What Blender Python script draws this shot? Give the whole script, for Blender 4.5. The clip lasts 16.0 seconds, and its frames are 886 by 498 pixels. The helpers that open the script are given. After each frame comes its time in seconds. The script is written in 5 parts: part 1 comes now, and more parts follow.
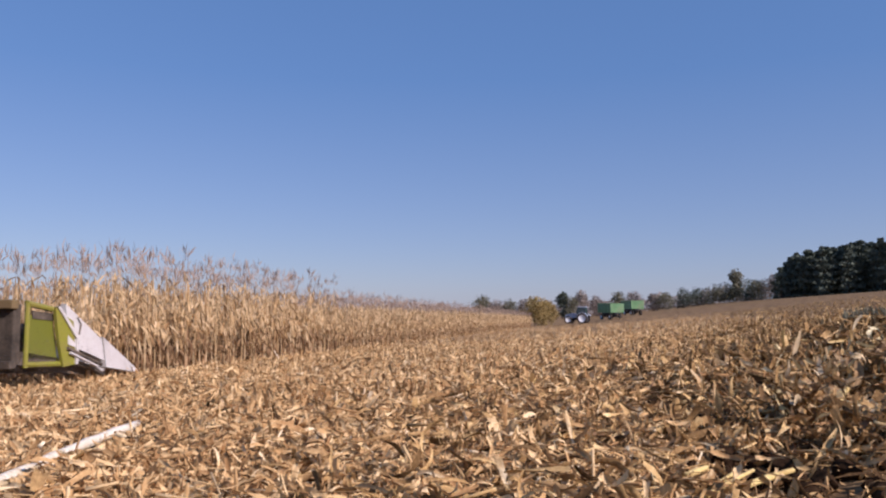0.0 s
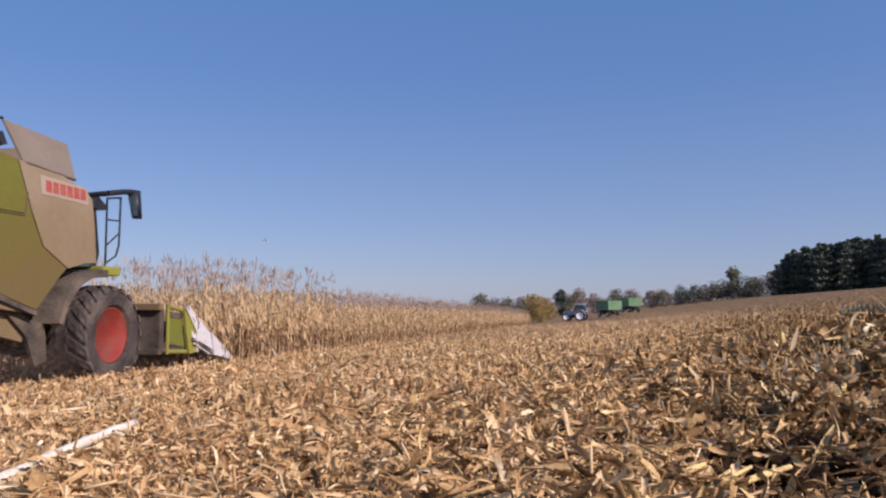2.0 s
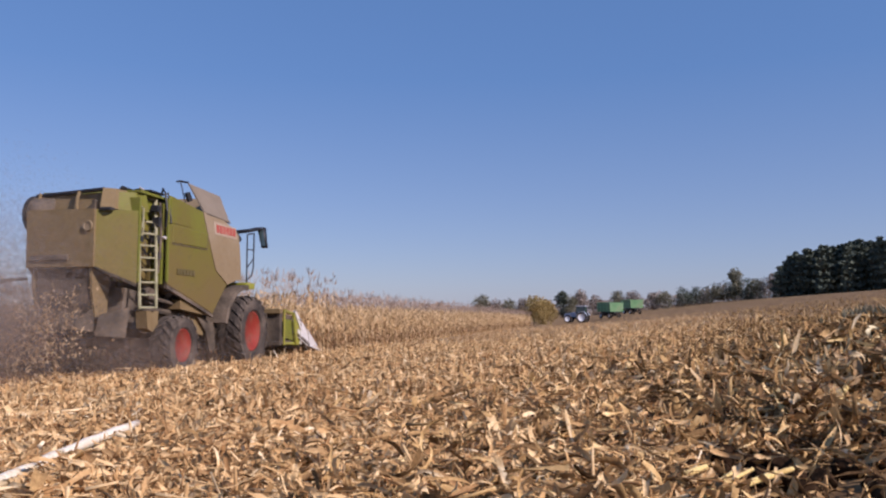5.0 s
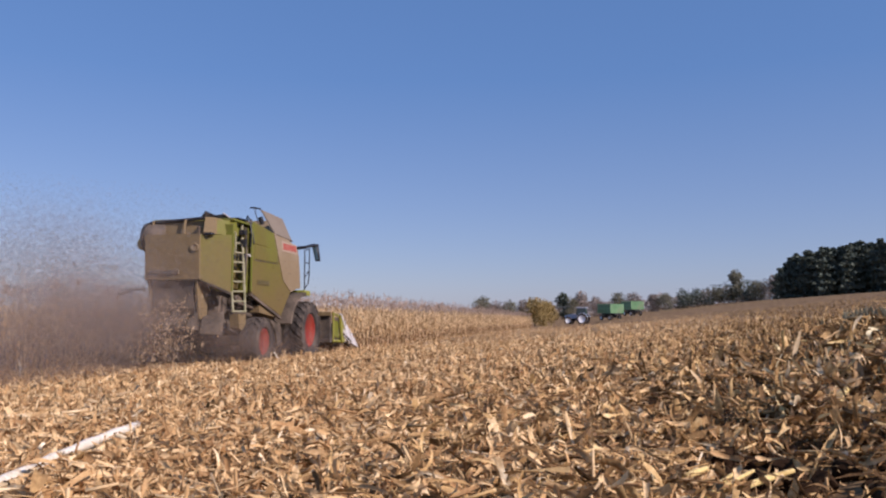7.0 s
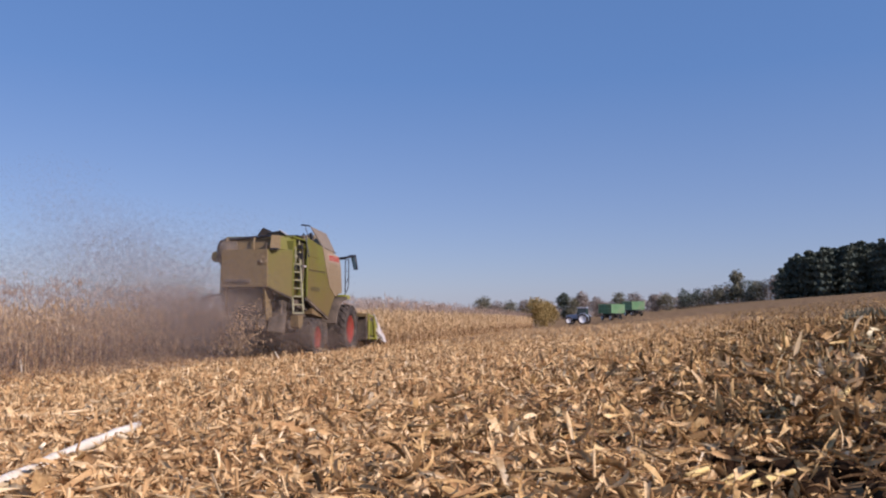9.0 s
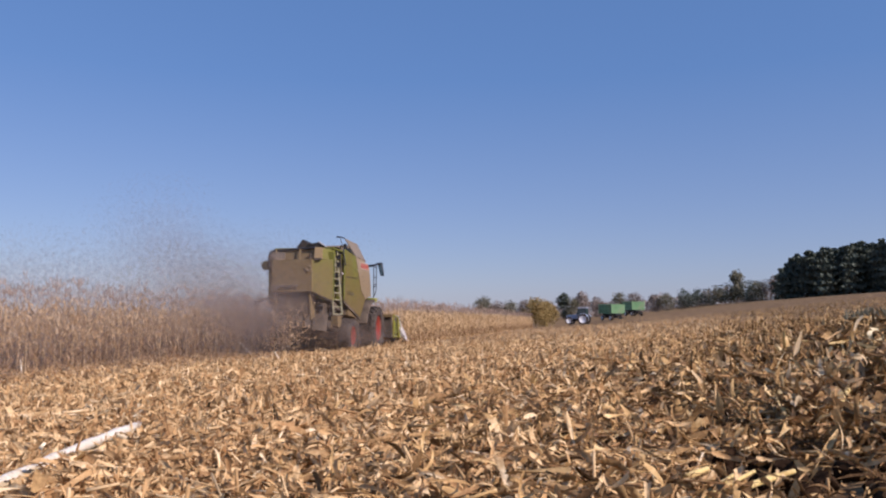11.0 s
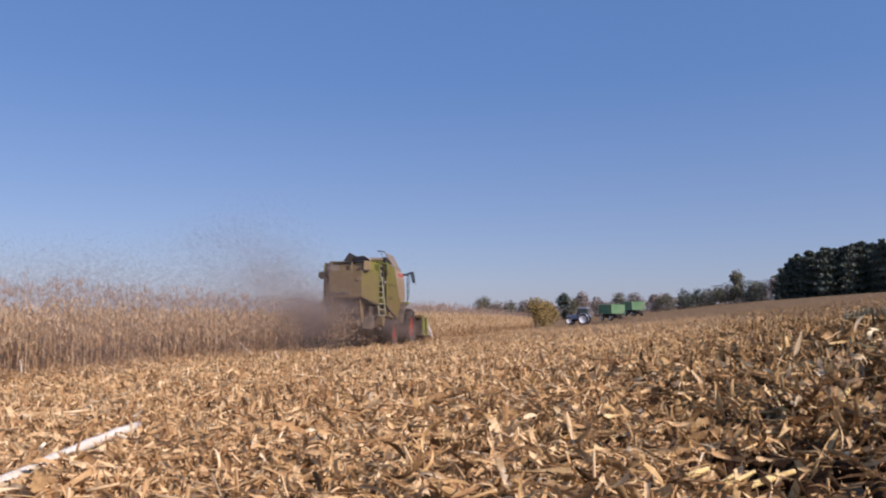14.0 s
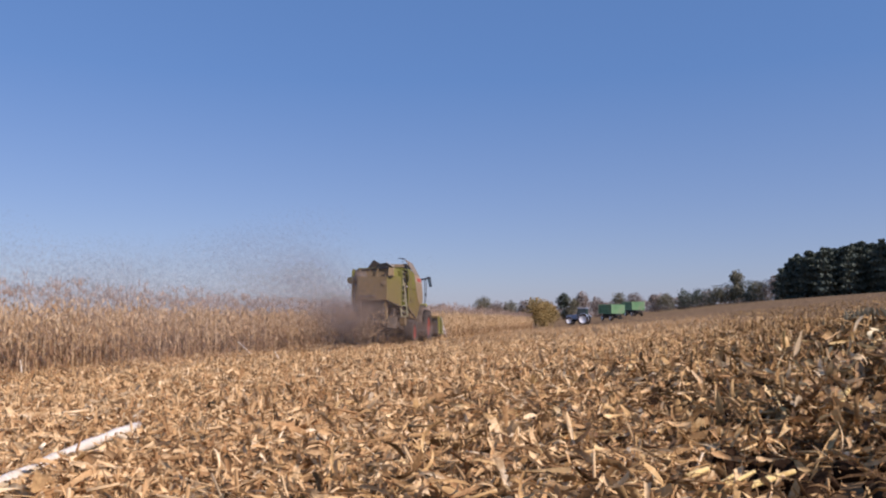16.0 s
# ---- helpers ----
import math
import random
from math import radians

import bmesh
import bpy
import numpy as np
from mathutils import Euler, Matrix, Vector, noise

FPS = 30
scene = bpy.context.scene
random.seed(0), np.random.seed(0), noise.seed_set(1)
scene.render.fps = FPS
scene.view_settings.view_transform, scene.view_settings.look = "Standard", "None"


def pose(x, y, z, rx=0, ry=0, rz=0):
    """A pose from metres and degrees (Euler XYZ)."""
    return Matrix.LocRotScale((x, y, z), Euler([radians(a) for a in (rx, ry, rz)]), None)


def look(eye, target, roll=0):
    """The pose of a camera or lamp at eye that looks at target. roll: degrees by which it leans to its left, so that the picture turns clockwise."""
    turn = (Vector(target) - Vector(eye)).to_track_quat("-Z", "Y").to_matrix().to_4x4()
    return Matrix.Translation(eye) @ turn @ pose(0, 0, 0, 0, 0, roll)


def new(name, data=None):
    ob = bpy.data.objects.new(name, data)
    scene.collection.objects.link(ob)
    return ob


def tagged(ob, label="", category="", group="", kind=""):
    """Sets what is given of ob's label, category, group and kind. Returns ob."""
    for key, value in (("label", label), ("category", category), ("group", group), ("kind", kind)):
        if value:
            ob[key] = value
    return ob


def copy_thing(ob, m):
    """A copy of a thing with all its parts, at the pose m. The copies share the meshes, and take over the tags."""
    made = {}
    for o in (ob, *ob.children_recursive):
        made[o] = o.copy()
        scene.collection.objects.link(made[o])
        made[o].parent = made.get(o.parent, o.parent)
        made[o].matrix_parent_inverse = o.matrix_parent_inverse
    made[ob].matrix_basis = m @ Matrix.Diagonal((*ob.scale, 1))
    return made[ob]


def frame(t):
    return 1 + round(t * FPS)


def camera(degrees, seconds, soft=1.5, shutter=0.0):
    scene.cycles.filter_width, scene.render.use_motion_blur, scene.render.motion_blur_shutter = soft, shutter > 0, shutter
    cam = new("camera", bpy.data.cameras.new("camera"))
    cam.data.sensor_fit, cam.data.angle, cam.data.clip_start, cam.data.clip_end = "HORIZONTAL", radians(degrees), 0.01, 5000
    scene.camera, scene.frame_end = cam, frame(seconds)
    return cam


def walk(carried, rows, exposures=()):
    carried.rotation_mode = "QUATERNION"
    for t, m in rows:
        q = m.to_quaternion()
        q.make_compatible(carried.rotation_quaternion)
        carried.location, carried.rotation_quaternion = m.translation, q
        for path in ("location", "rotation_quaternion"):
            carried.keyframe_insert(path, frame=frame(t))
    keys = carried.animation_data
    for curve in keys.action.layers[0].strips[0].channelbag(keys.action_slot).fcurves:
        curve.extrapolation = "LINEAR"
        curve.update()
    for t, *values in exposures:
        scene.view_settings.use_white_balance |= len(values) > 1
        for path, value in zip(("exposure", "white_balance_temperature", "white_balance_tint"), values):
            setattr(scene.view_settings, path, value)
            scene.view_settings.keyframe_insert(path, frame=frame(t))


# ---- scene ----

# ---- camera: low on a tripod in the harvested field, nudged slightly in the first seconds ----
EYE = (0.0, 0.0, 1.43)
cam = camera(59.13, 16.0, soft=2.2, shutter=0.4)


def aim(yaw, pitch, roll):
    """Yaw to the left of the +y rows and pitch upward, in degrees."""
    a, p = radians(yaw), radians(pitch)
    way = Vector((-math.sin(a) * math.cos(p), math.cos(a) * math.cos(p), math.sin(p)))
    return look(EYE, Vector(EYE) + way * 10, roll)


CAMERA_ROWS = [
    (0, 10.442, 4.657, -0.201),
    (0.5, 10.436, 4.505, -0.413),
    (1, 10.344, 4.536, -0.356),
    (1.5, 10.304, 4.473, -0.333),
    (2, 10.277, 4.493, -0.362),
    (2.5, 10.435, 4.469, -0.334),
    (3, 10.449, 4.53, -0.297),
    (3.5, 10.416, 4.581, -0.267),
    (4, 10.377, 4.597, -0.292),
    (6.5, 10.425, 4.671, -0.259),
    (7, 10.428, 4.716, -0.243),
    (7.5, 10.488, 4.715, -0.24),
    (8, 10.489, 4.719, -0.237),
    (8.5, 10.492, 4.727, -0.238),
    (9, 10.492, 4.727, -0.238),
    (11.5, 10.495, 4.731, -0.216),
    (12.5, 10.495, 4.731, -0.216),
    (13.5, 10.496, 4.739, -0.215),
    (14.5, 10.497, 4.734, -0.209),
    (15.5, 10.496, 4.739, -0.215),
    (16, 10.495, 4.743, -0.218),
]
walk(cam, [(t, aim(yw, pt, rl)) for t, yw, pt, rl in CAMERA_ROWS], [(0, 0.12, 6050, 27), (16, 0.12, 6050, 27)])

# ---- light: clear autumn afternoon, sun behind the camera ----
SUN_ELEV, SUN_AZ = 33.0, 114.0          # degrees; azimuth clockwise from +y
sun_way = Vector((math.sin(radians(SUN_AZ)) * math.cos(radians(SUN_ELEV)),
                  math.cos(radians(SUN_AZ)) * math.cos(radians(SUN_ELEV)), math.sin(radians(SUN_ELEV))))
sun_data = bpy.data.lights.new("sun", "SUN")
sun_data.energy, sun_data.angle, sun_data.color = 5.0, radians(0.6), (1.0, 0.91, 0.78)
sun = new("sun", sun_data)
sun.matrix_world = look(sun_way * 100, (0, 0, 0))
world = bpy.data.worlds.new("sky")
scene.world = world
world.use_nodes = True
wn, wl = world.node_tree.nodes, world.node_tree.links
wn.clear()
sky = wn.new("ShaderNodeTexSky")
sky.sky_type, sky.sun_disc = "NISHITA", False
sky.sun_elevation, sky.sun_rotation = radians(SUN_ELEV), radians(SUN_AZ)
sky.altitude, sky.air_density, sky.dust_density, sky.ozone_density = 150, 1.0, 0.4, 3.0
haze = wn.new("ShaderNodeMix")          # an even autumn haze softens the sky towards the horizon
haze.data_type = "RGBA"
haze.inputs[0].default_value = 0.5
place, split, height = wn.new("ShaderNodeTexCoord"), wn.new("ShaderNodeSeparateXYZ"), wn.new("ShaderNodeMapRange")
tone = wn.new("ShaderNodeMix")          # greyer low down, bluer above
tone.data_type = "RGBA"
tone.inputs[6].default_value, tone.inputs[7].default_value = (3.35, 4.2, 5.75, 1), (1.2, 3.05, 6.1, 1)
height.inputs["From Min"].default_value, height.inputs["From Max"].default_value = -0.02, 0.29
bg = wn.new("ShaderNodeBackground")
bg.inputs["Strength"].default_value = 0.084
wo = wn.new("ShaderNodeOutputWorld")
wl.new(sky.outputs[0], haze.inputs[6])
wl.new(place.outputs["Generated"], split.inputs[0])
wl.new(split.outputs[2], height.inputs[0])
wl.new(height.outputs[0], tone.inputs[0])
wl.new(tone.outputs[2], haze.inputs[7])
wl.new(haze.outputs[2], bg.inputs[0])
wl.new(bg.outputs[0], wo.inputs[0])


# ---- materials ----
def mat(name, stops, rough=0.7, metal=0.0, scale=3.0, fine=40.0, bump=0.2, source="noise", spread=0.0, thin=0.0, spec=0.3, fade=None, veil=0.0):
    """A procedural surface. stops: colours (r, g, b) spread along a ramp; source: what drives the ramp, 'noise' at a large and a
    fine scale, 'island' or 'object' for pieces that differ one by one (mixed with noise). fade: heights between which the coat of
    dust thins out; veil: share of light that passes straight through."""
    m = bpy.data.materials.new(name)
    m.use_nodes = True
    n, l = m.node_tree.nodes, m.node_tree.links
    b = n["Principled BSDF"]
    b.inputs["Roughness"].default_value = rough
    b.inputs["Metallic"].default_value = metal
    b.inputs["Specular IOR Level"].default_value = spec
    tc = n.new("ShaderNodeTexCoord")
    big, small = n.new("ShaderNodeTexNoise"), n.new("ShaderNodeTexNoise")
    big.inputs["Scale"].default_value, small.inputs["Scale"].default_value = scale, fine
    big.inputs["Detail"].default_value, small.inputs["Detail"].default_value = 4, 3
    l.new(tc.outputs["Object"], big.inputs["Vector"])
    l.new(tc.outputs["Object"], small.inputs["Vector"])
    mix = n.new("ShaderNodeMath")
    mix.operation = "MULTIPLY_ADD"
    l.new(small.outputs[0], mix.inputs[0])
    mix.inputs[1].default_value = 0.45
    l.new(big.outputs[0], mix.inputs[2])
    sub = n.new("ShaderNodeMath")
    sub.operation = "SUBTRACT"
    l.new(mix.outputs[0], sub.inputs[0])
    sub.inputs[1].default_value = 0.22
    value = sub.outputs[0]
    if source != "noise":
        info = n.new("ShaderNodeNewGeometry" if source == "island" else "ShaderNodeObjectInfo")
        pick = n.new("ShaderNodeMix")
        pick.inputs[0].default_value = spread or 0.3
        l.new(info.outputs["Random Per Island" if source == "island" else "Random"], pick.inputs[2])
        l.new(value, pick.inputs[3])
        value = pick.outputs[0]
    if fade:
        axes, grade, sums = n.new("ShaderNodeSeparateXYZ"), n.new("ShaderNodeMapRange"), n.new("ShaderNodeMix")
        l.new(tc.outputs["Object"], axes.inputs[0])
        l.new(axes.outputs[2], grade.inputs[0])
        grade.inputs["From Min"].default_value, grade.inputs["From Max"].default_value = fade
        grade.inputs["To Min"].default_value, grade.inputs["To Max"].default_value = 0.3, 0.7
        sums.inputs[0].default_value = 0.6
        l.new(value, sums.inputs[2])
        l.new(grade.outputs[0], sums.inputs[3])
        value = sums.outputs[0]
    ramp = n.new("ShaderNodeValToRGB")
    els = ramp.color_ramp.elements
    lo, hi = (0.3, 0.7) if source == "noise" else (0.12, 0.88)
    for i, c in enumerate(stops):
        p = lo + (hi - lo) * i / max(1, len(stops) - 1)
        e = els[i] if i < 2 else els.new(p)
        e.position, e.color = p, (*c, 1)
    l.new(value, ramp.inputs[0])
    l.new(ramp.outputs[0], b.inputs["Base Color"])
    if bump:
        bp = n.new("ShaderNodeBump")
        bp.inputs["Strength"].default_value, bp.inputs["Distance"].default_value = bump, 0.02
        l.new(mix.outputs[0], bp.inputs["Height"])
        l.new(bp.outputs[0], b.inputs["Normal"])
    if thin:
        tr, ad = n.new("ShaderNodeBsdfTranslucent"), n.new("ShaderNodeMixShader")
        l.new(ramp.outputs[0], tr.inputs[0])
        ad.inputs[0].default_value = thin
        l.new(b.outputs[0], ad.inputs[1])
        l.new(tr.outputs[0], ad.inputs[2])
        l.new(ad.outputs[0], n["Material Output"].inputs[0])
    if veil:
        clear, over = n.new("ShaderNodeBsdfTransparent"), n.new("ShaderNodeMixShader")
        over.inputs[0].default_value = veil
        l.new(n["Material Output"].inputs[0].links[0].from_socket, over.inputs[1])
        l.new(clear.outputs[0], over.inputs[2])
        l.new(over.outputs[0], n["Material Output"].inputs[0])
    return m


SOIL = mat("soil_and_chaff", [(0.06, 0.034, 0.018), (0.16, 0.098, 0.05), (0.30, 0.198, 0.10), (0.19, 0.12, 0.062)], 0.95, 0, 1.1, 14.0, 0.8, spec=0.05)
FRESH = mat("fresh_straw", [(0.18, 0.087, 0.034), (0.40, 0.226, 0.096), (0.59, 0.372, 0.168), (0.83, 0.60, 0.32), (0.95, 0.83, 0.59)], 0.7, 0, 9, 60, 0.5, "island", spread=0.55, thin=0.18, spec=0.12)
OLD = mat("weathered_straw", [(0.03, 0.016, 0.007), (0.125, 0.07, 0.03), (0.31, 0.185, 0.076), (0.60, 0.39, 0.165), (0.93, 0.75, 0.41)], 0.7, 0, 9, 60, 0.5, "island", spread=0.55, thin=0.1, spec=0.1)
CORN = mat("dry_corn_leaf", [(0.26, 0.145, 0.06), (0.48, 0.305, 0.14), (0.66, 0.465, 0.24), (0.79, 0.60, 0.36), (0.55, 0.365, 0.175)], 0.65, 0, 3, 25, 0.2, "island", thin=0.25)
# lower leaves are withered brown, with shade at the stand's base painted in
LOW_LEAF = mat("withered_shaded_leaf", [(0.10, 0.052, 0.024), (0.20, 0.112, 0.052), (0.34, 0.205, 0.10), (0.46, 0.30, 0.16)], 0.75, 0, 3, 25, 0.2, "island", thin=0.12)
TASSEL = mat("dry_tassel", [(0.31, 0.22, 0.165), (0.45, 0.335, 0.25), (0.38, 0.28, 0.205)], 0.8, 0, 3, 25, 0.1, "island", thin=0.2)
STALK = mat("bleached_stalk", [(0.70, 0.60, 0.44), (0.85, 0.78, 0.63), (0.62, 0.49, 0.31)], 0.45, 0, 5, 40, 0.1)
YELLOW_STALK = mat("yellow_stalk", [(0.60, 0.43, 0.14), (0.72, 0.55, 0.22), (0.48, 0.32, 0.11)], 0.5, 0, 5, 40, 0.1)
HUSK = mat("husk", [(0.24, 0.13, 0.06), (0.44, 0.28, 0.13), (0.62, 0.45, 0.24), (0.72, 0.58, 0.36)], 0.55, 0, 12, 70, 0.3, "object", thin=0.2)
# pine, olive and rust tones are paled: distance haze mixed into the colour
PINE = mat("hazed_pine_needles", [(0.055, 0.072, 0.058), (0.085, 0.105, 0.078), (0.115, 0.13, 0.092)], 0.8, 0, 0.3, 3, 0.2, "island")
LEAF_OLIVE = mat("hazed_olive_leaves", [(0.13, 0.125, 0.085), (0.18, 0.17, 0.11), (0.22, 0.20, 0.13)], 0.7, 0, 0.5, 4, 0.2, "island", thin=0.2)
LEAF_YELLOW = mat("yellowing_leaves", [(0.28, 0.20, 0.075), (0.40, 0.29, 0.11), (0.33, 0.25, 0.10)], 0.7, 0, 0.5, 4, 0.2, "island", thin=0.2)
LEAF_RUST = mat("hazed_rusty_twigs", [(0.18, 0.145, 0.12), (0.25, 0.20, 0.165), (0.22, 0.185, 0.155)], 0.8, 0, 0.5, 4, 0.2, "island")
BARK = mat("bark", [(0.07, 0.045, 0.03), (0.13, 0.085, 0.055)], 0.9, 0, 3, 20, 0.6)


# ---- mesh helpers ----
def mesh_np(name, verts, quads, material, smooth=False):
    """A mesh from arrays of points and of quads or triangles."""
    me = bpy.data.meshes.new(name)
    quads = np.asarray(quads)
    k = quads.shape[1]
    me.vertices.add(len(verts))
    me.vertices.foreach_set("co", np.ascontiguousarray(verts, dtype=np.float32).ravel())
    me.loops.add(quads.size)
    me.loops.foreach_set("vertex_index", quads.astype(np.int32).ravel())
    me.polygons.add(len(quads))
    me.polygons.foreach_set("loop_start", np.arange(0, quads.size, k, dtype=np.int32))
    me.polygons.foreach_set("loop_total", np.full(len(quads), k, dtype=np.int32))
    if smooth:
        me.polygons.foreach_set("use_smooth", np.ones(len(quads), dtype=bool))
    me.materials.append(material)
    me.update(calc_edges=True)
    return me


def part(name, bm, material, parent, label="", smooth=False):
    """Links a bmesh as one mesh object under a thing or a part."""
    me = bpy.data.meshes.new(name)
    bmesh.ops.recalc_face_normals(bm, faces=bm.faces)
    bm.to_mesh(me)
    bm.free()
    me.materials.append(material)
    if smooth:
        for p in me.polygons:
            p.use_smooth = True
    ob = new(name, me)
    ob.parent = parent
    return tagged(ob, label)


def empty(name, label, category, group="", kind=""):
    ob = new(name)
    ob.empty_display_size = 0.3
    return tagged(ob, label, category, group, kind)


# ---- ground: falls along the rows, rises gently across them to the right ----
GX = np.array([-400, -40, -9.5, -8.3, -6, -3, 0, 5, 12, 30, 51, 90, 200, 1500.0])
GZ = np.array([-0.6, -0.15, 0.02, 0.19, 0.235, 0.37, 0.58, 0.93, 1.55, 3.35, 5.9, 8.7, 11, 11.0])
_fx = np.linspace(-420, 1500, 38401)
_fz = np.interp(_fx, GX, GZ)
_k = np.ones(31) / 31
_fz = np.convolve(np.pad(_fz, 15, mode="edge"), _k, mode="valid")


PITS = ((0.62, 5.2, 0.5, 0.22), (0.62, 4.5, 0.36, 0.18), (1.0, 3.15, 0.62, 0.26), (0.55, 6.1, 0.36, 0.15), (-0.3, 5.5, 0.28, 0.1), (0.45, 7.6, 0.5, 0.2), (0.66, 3.6, 0.36, 0.14))
HEAPS = ((1.12, 4.55, 0.2, 0.16), (1.4, 3.0, 0.24, 0.12), (2.2, 5.9, 0.3, 0.12))


def lie(x, y):
    """Height of the ground."""
    x, y = np.asarray(x, float), np.asarray(y, float)
    z = np.interp(x, _fx, _fz) - 0.00973 * (np.clip(y, -20, 130) - 20)
    z = z + 0.36 * np.exp(-((x - 3.5) / 1.7) ** 2 - ((y - 8.0) / 2.6) ** 2)
    for px, py, r, deep in PITS:
        z = z - 0.5 * deep * np.exp(-((x - px) ** 2 + (y - py) ** 2) / r ** 2)
    for px, py, r, tall in HEAPS:
        z = z + tall * np.exp(-((x - px) ** 2 + (y - py) ** 2) / r ** 2)
    z = z + 0.7 * np.exp(-((x - 7.5) / 5) ** 2 - ((y - 150) / 30) ** 2)
    amp = np.clip((x + 9.0) / 4.0, 0.15, 1.0) * np.clip(60 / (np.hypot(x, y) + 1), 0, 1)
    z = z + amp * (0.045 * np.sin(x * 2.1 + 0.7 * np.sin(y * 1.3)) * np.sin(y * 1.7 + 1.1 * np.sin(x * 0.9))
                   + 0.02 * np.sin(x * 5.3 + y * 2.2) * np.sin(y * 4.7 - x * 1.4))
    z = z + np.clip((x - 0.16 * y + 0.6) / 1.5, 0, 1) * np.clip(30 / (np.hypot(x, y) + 1), 0, 1) * (
        0.05 * np.sin(x * 2.9 + 1.3 * np.sin(y * 1.9)) + 0.04 * np.sin(y * 3.7 + 1.9 * np.sin(x * 2.3)))
    return z


def spaced(lo, hi, n, tight):
    u = np.linspace(-1, 1, n)
    w = np.sinh(u * tight) / np.sinh(tight)
    return np.where(w < 0, -w * lo, w * hi)


def build_ground():
    xs, ys = spaced(-1500, 1500, 261, 7.6), spaced(-600, 2500, 261, 7.6)
    X, Y = np.meshgrid(xs, ys)
    V = np.stack([X, Y, lie(X, Y)], -1).reshape(-1, 3)
    n = len(xs)
    i = (np.arange(len(ys) - 1)[:, None] * n + np.arange(n - 1)).ravel()
    ob = new("ground", mesh_np("ground", V, np.stack([i, i + 1, i + n + 1, i + n], 1), SOIL, True))
    return tagged(ob, "harvested maize field, brown soil littered with dry chaff", "field", kind="structure")


ground = build_ground()
rng = np.random.default_rng(7)


def strips(pos, yaw, pitch, roll, length, width, curl, twist, k=4, cup=0.0, ragged=0.0):
    """Curled, tapered blades, one for each row of pos: returns points and quads. curl: bend along its length; cup: fold across."""
    n = len(pos)
    u = np.linspace(-0.5, 0.5, k + 1)
    prof = np.clip(1.0 - (np.abs(u) * 1.9) ** 2.2, 0.12, 1)
    ang = curl[:, None] * u[None]
    x = np.cumsum(np.cos(ang), 1) / (k + 1) * length[:, None]
    z = np.cumsum(np.sin(ang), 1) / (k + 1) * length[:, None]
    x, z = x - x.mean(1, keepdims=True), z - z.mean(1, keepdims=True)
    tw = twist[:, None] * u[None]
    if ragged:
        # some torn off square, most drawn out to a tip at one end or both
        off = rng.uniform(-0.25, 0.25, (n, 1))
        prof = np.clip(1.15 - (np.abs(u[None] + off) * rng.uniform(1.5, 2.1, (n, 1))) ** rng.uniform(1.3, 10, (n, 1)), 0.1, 1)
        prof = prof * rng.uniform(1 - ragged, 1 + ragged, (n, k + 1))
    else:
        prof = prof[None]
    half = width[:, None] * prof / 2
    cols = []
    for side in ((-1, 1) if not cup else (-1, 0, 1)):
        cols.append(np.stack([x, side * half * np.cos(tw), z + side * half * np.sin(tw) + (cup * half if side else 0)], -1))
    P = np.stack(cols, 2)
    m = P.shape[2]
    P = P.reshape(n, -1, 3)
    cr, sr, cp, sp, cy, sy = np.cos(roll), np.sin(roll), np.cos(pitch), np.sin(pitch), np.cos(yaw), np.sin(yaw)
    o, e = np.zeros(n), np.ones(n)
    Rx = np.stack([e, o, o, o, cr, -sr, o, sr, cr], -1).reshape(n, 3, 3)
    Ry = np.stack([cp, o, sp, o, e, o, -sp, o, cp], -1).reshape(n, 3, 3)
    Rz = np.stack([cy, -sy, o, sy, cy, o, o, o, e], -1).reshape(n, 3, 3)
    P = np.einsum("nij,nkj->nki", Rz @ Ry @ Rx, P) + np.asarray(pos)[:, None]
    q = np.array([[i * m + j, i * m + j + 1, (i + 1) * m + j + 1, (i + 1) * m + j] for i in range(k) for j in range(m - 1)])
    Q = (q[None] + (np.arange(n) * P.shape[1])[:, None, None]).reshape(-1, 4)
    return P.reshape(-1, 3), Q


def fan(n, r0, r1, lo, hi, power=1.0):
    """Random places on the ground between two distances and two bearings (degrees right of the rows), denser close by."""
    r = r0 * (r1 / r0) ** (rng.random(n) ** power)
    b = np.radians(rng.uniform(lo, hi, n))
    x, y = r * np.sin(b), r * np.cos(b)
    return x, y


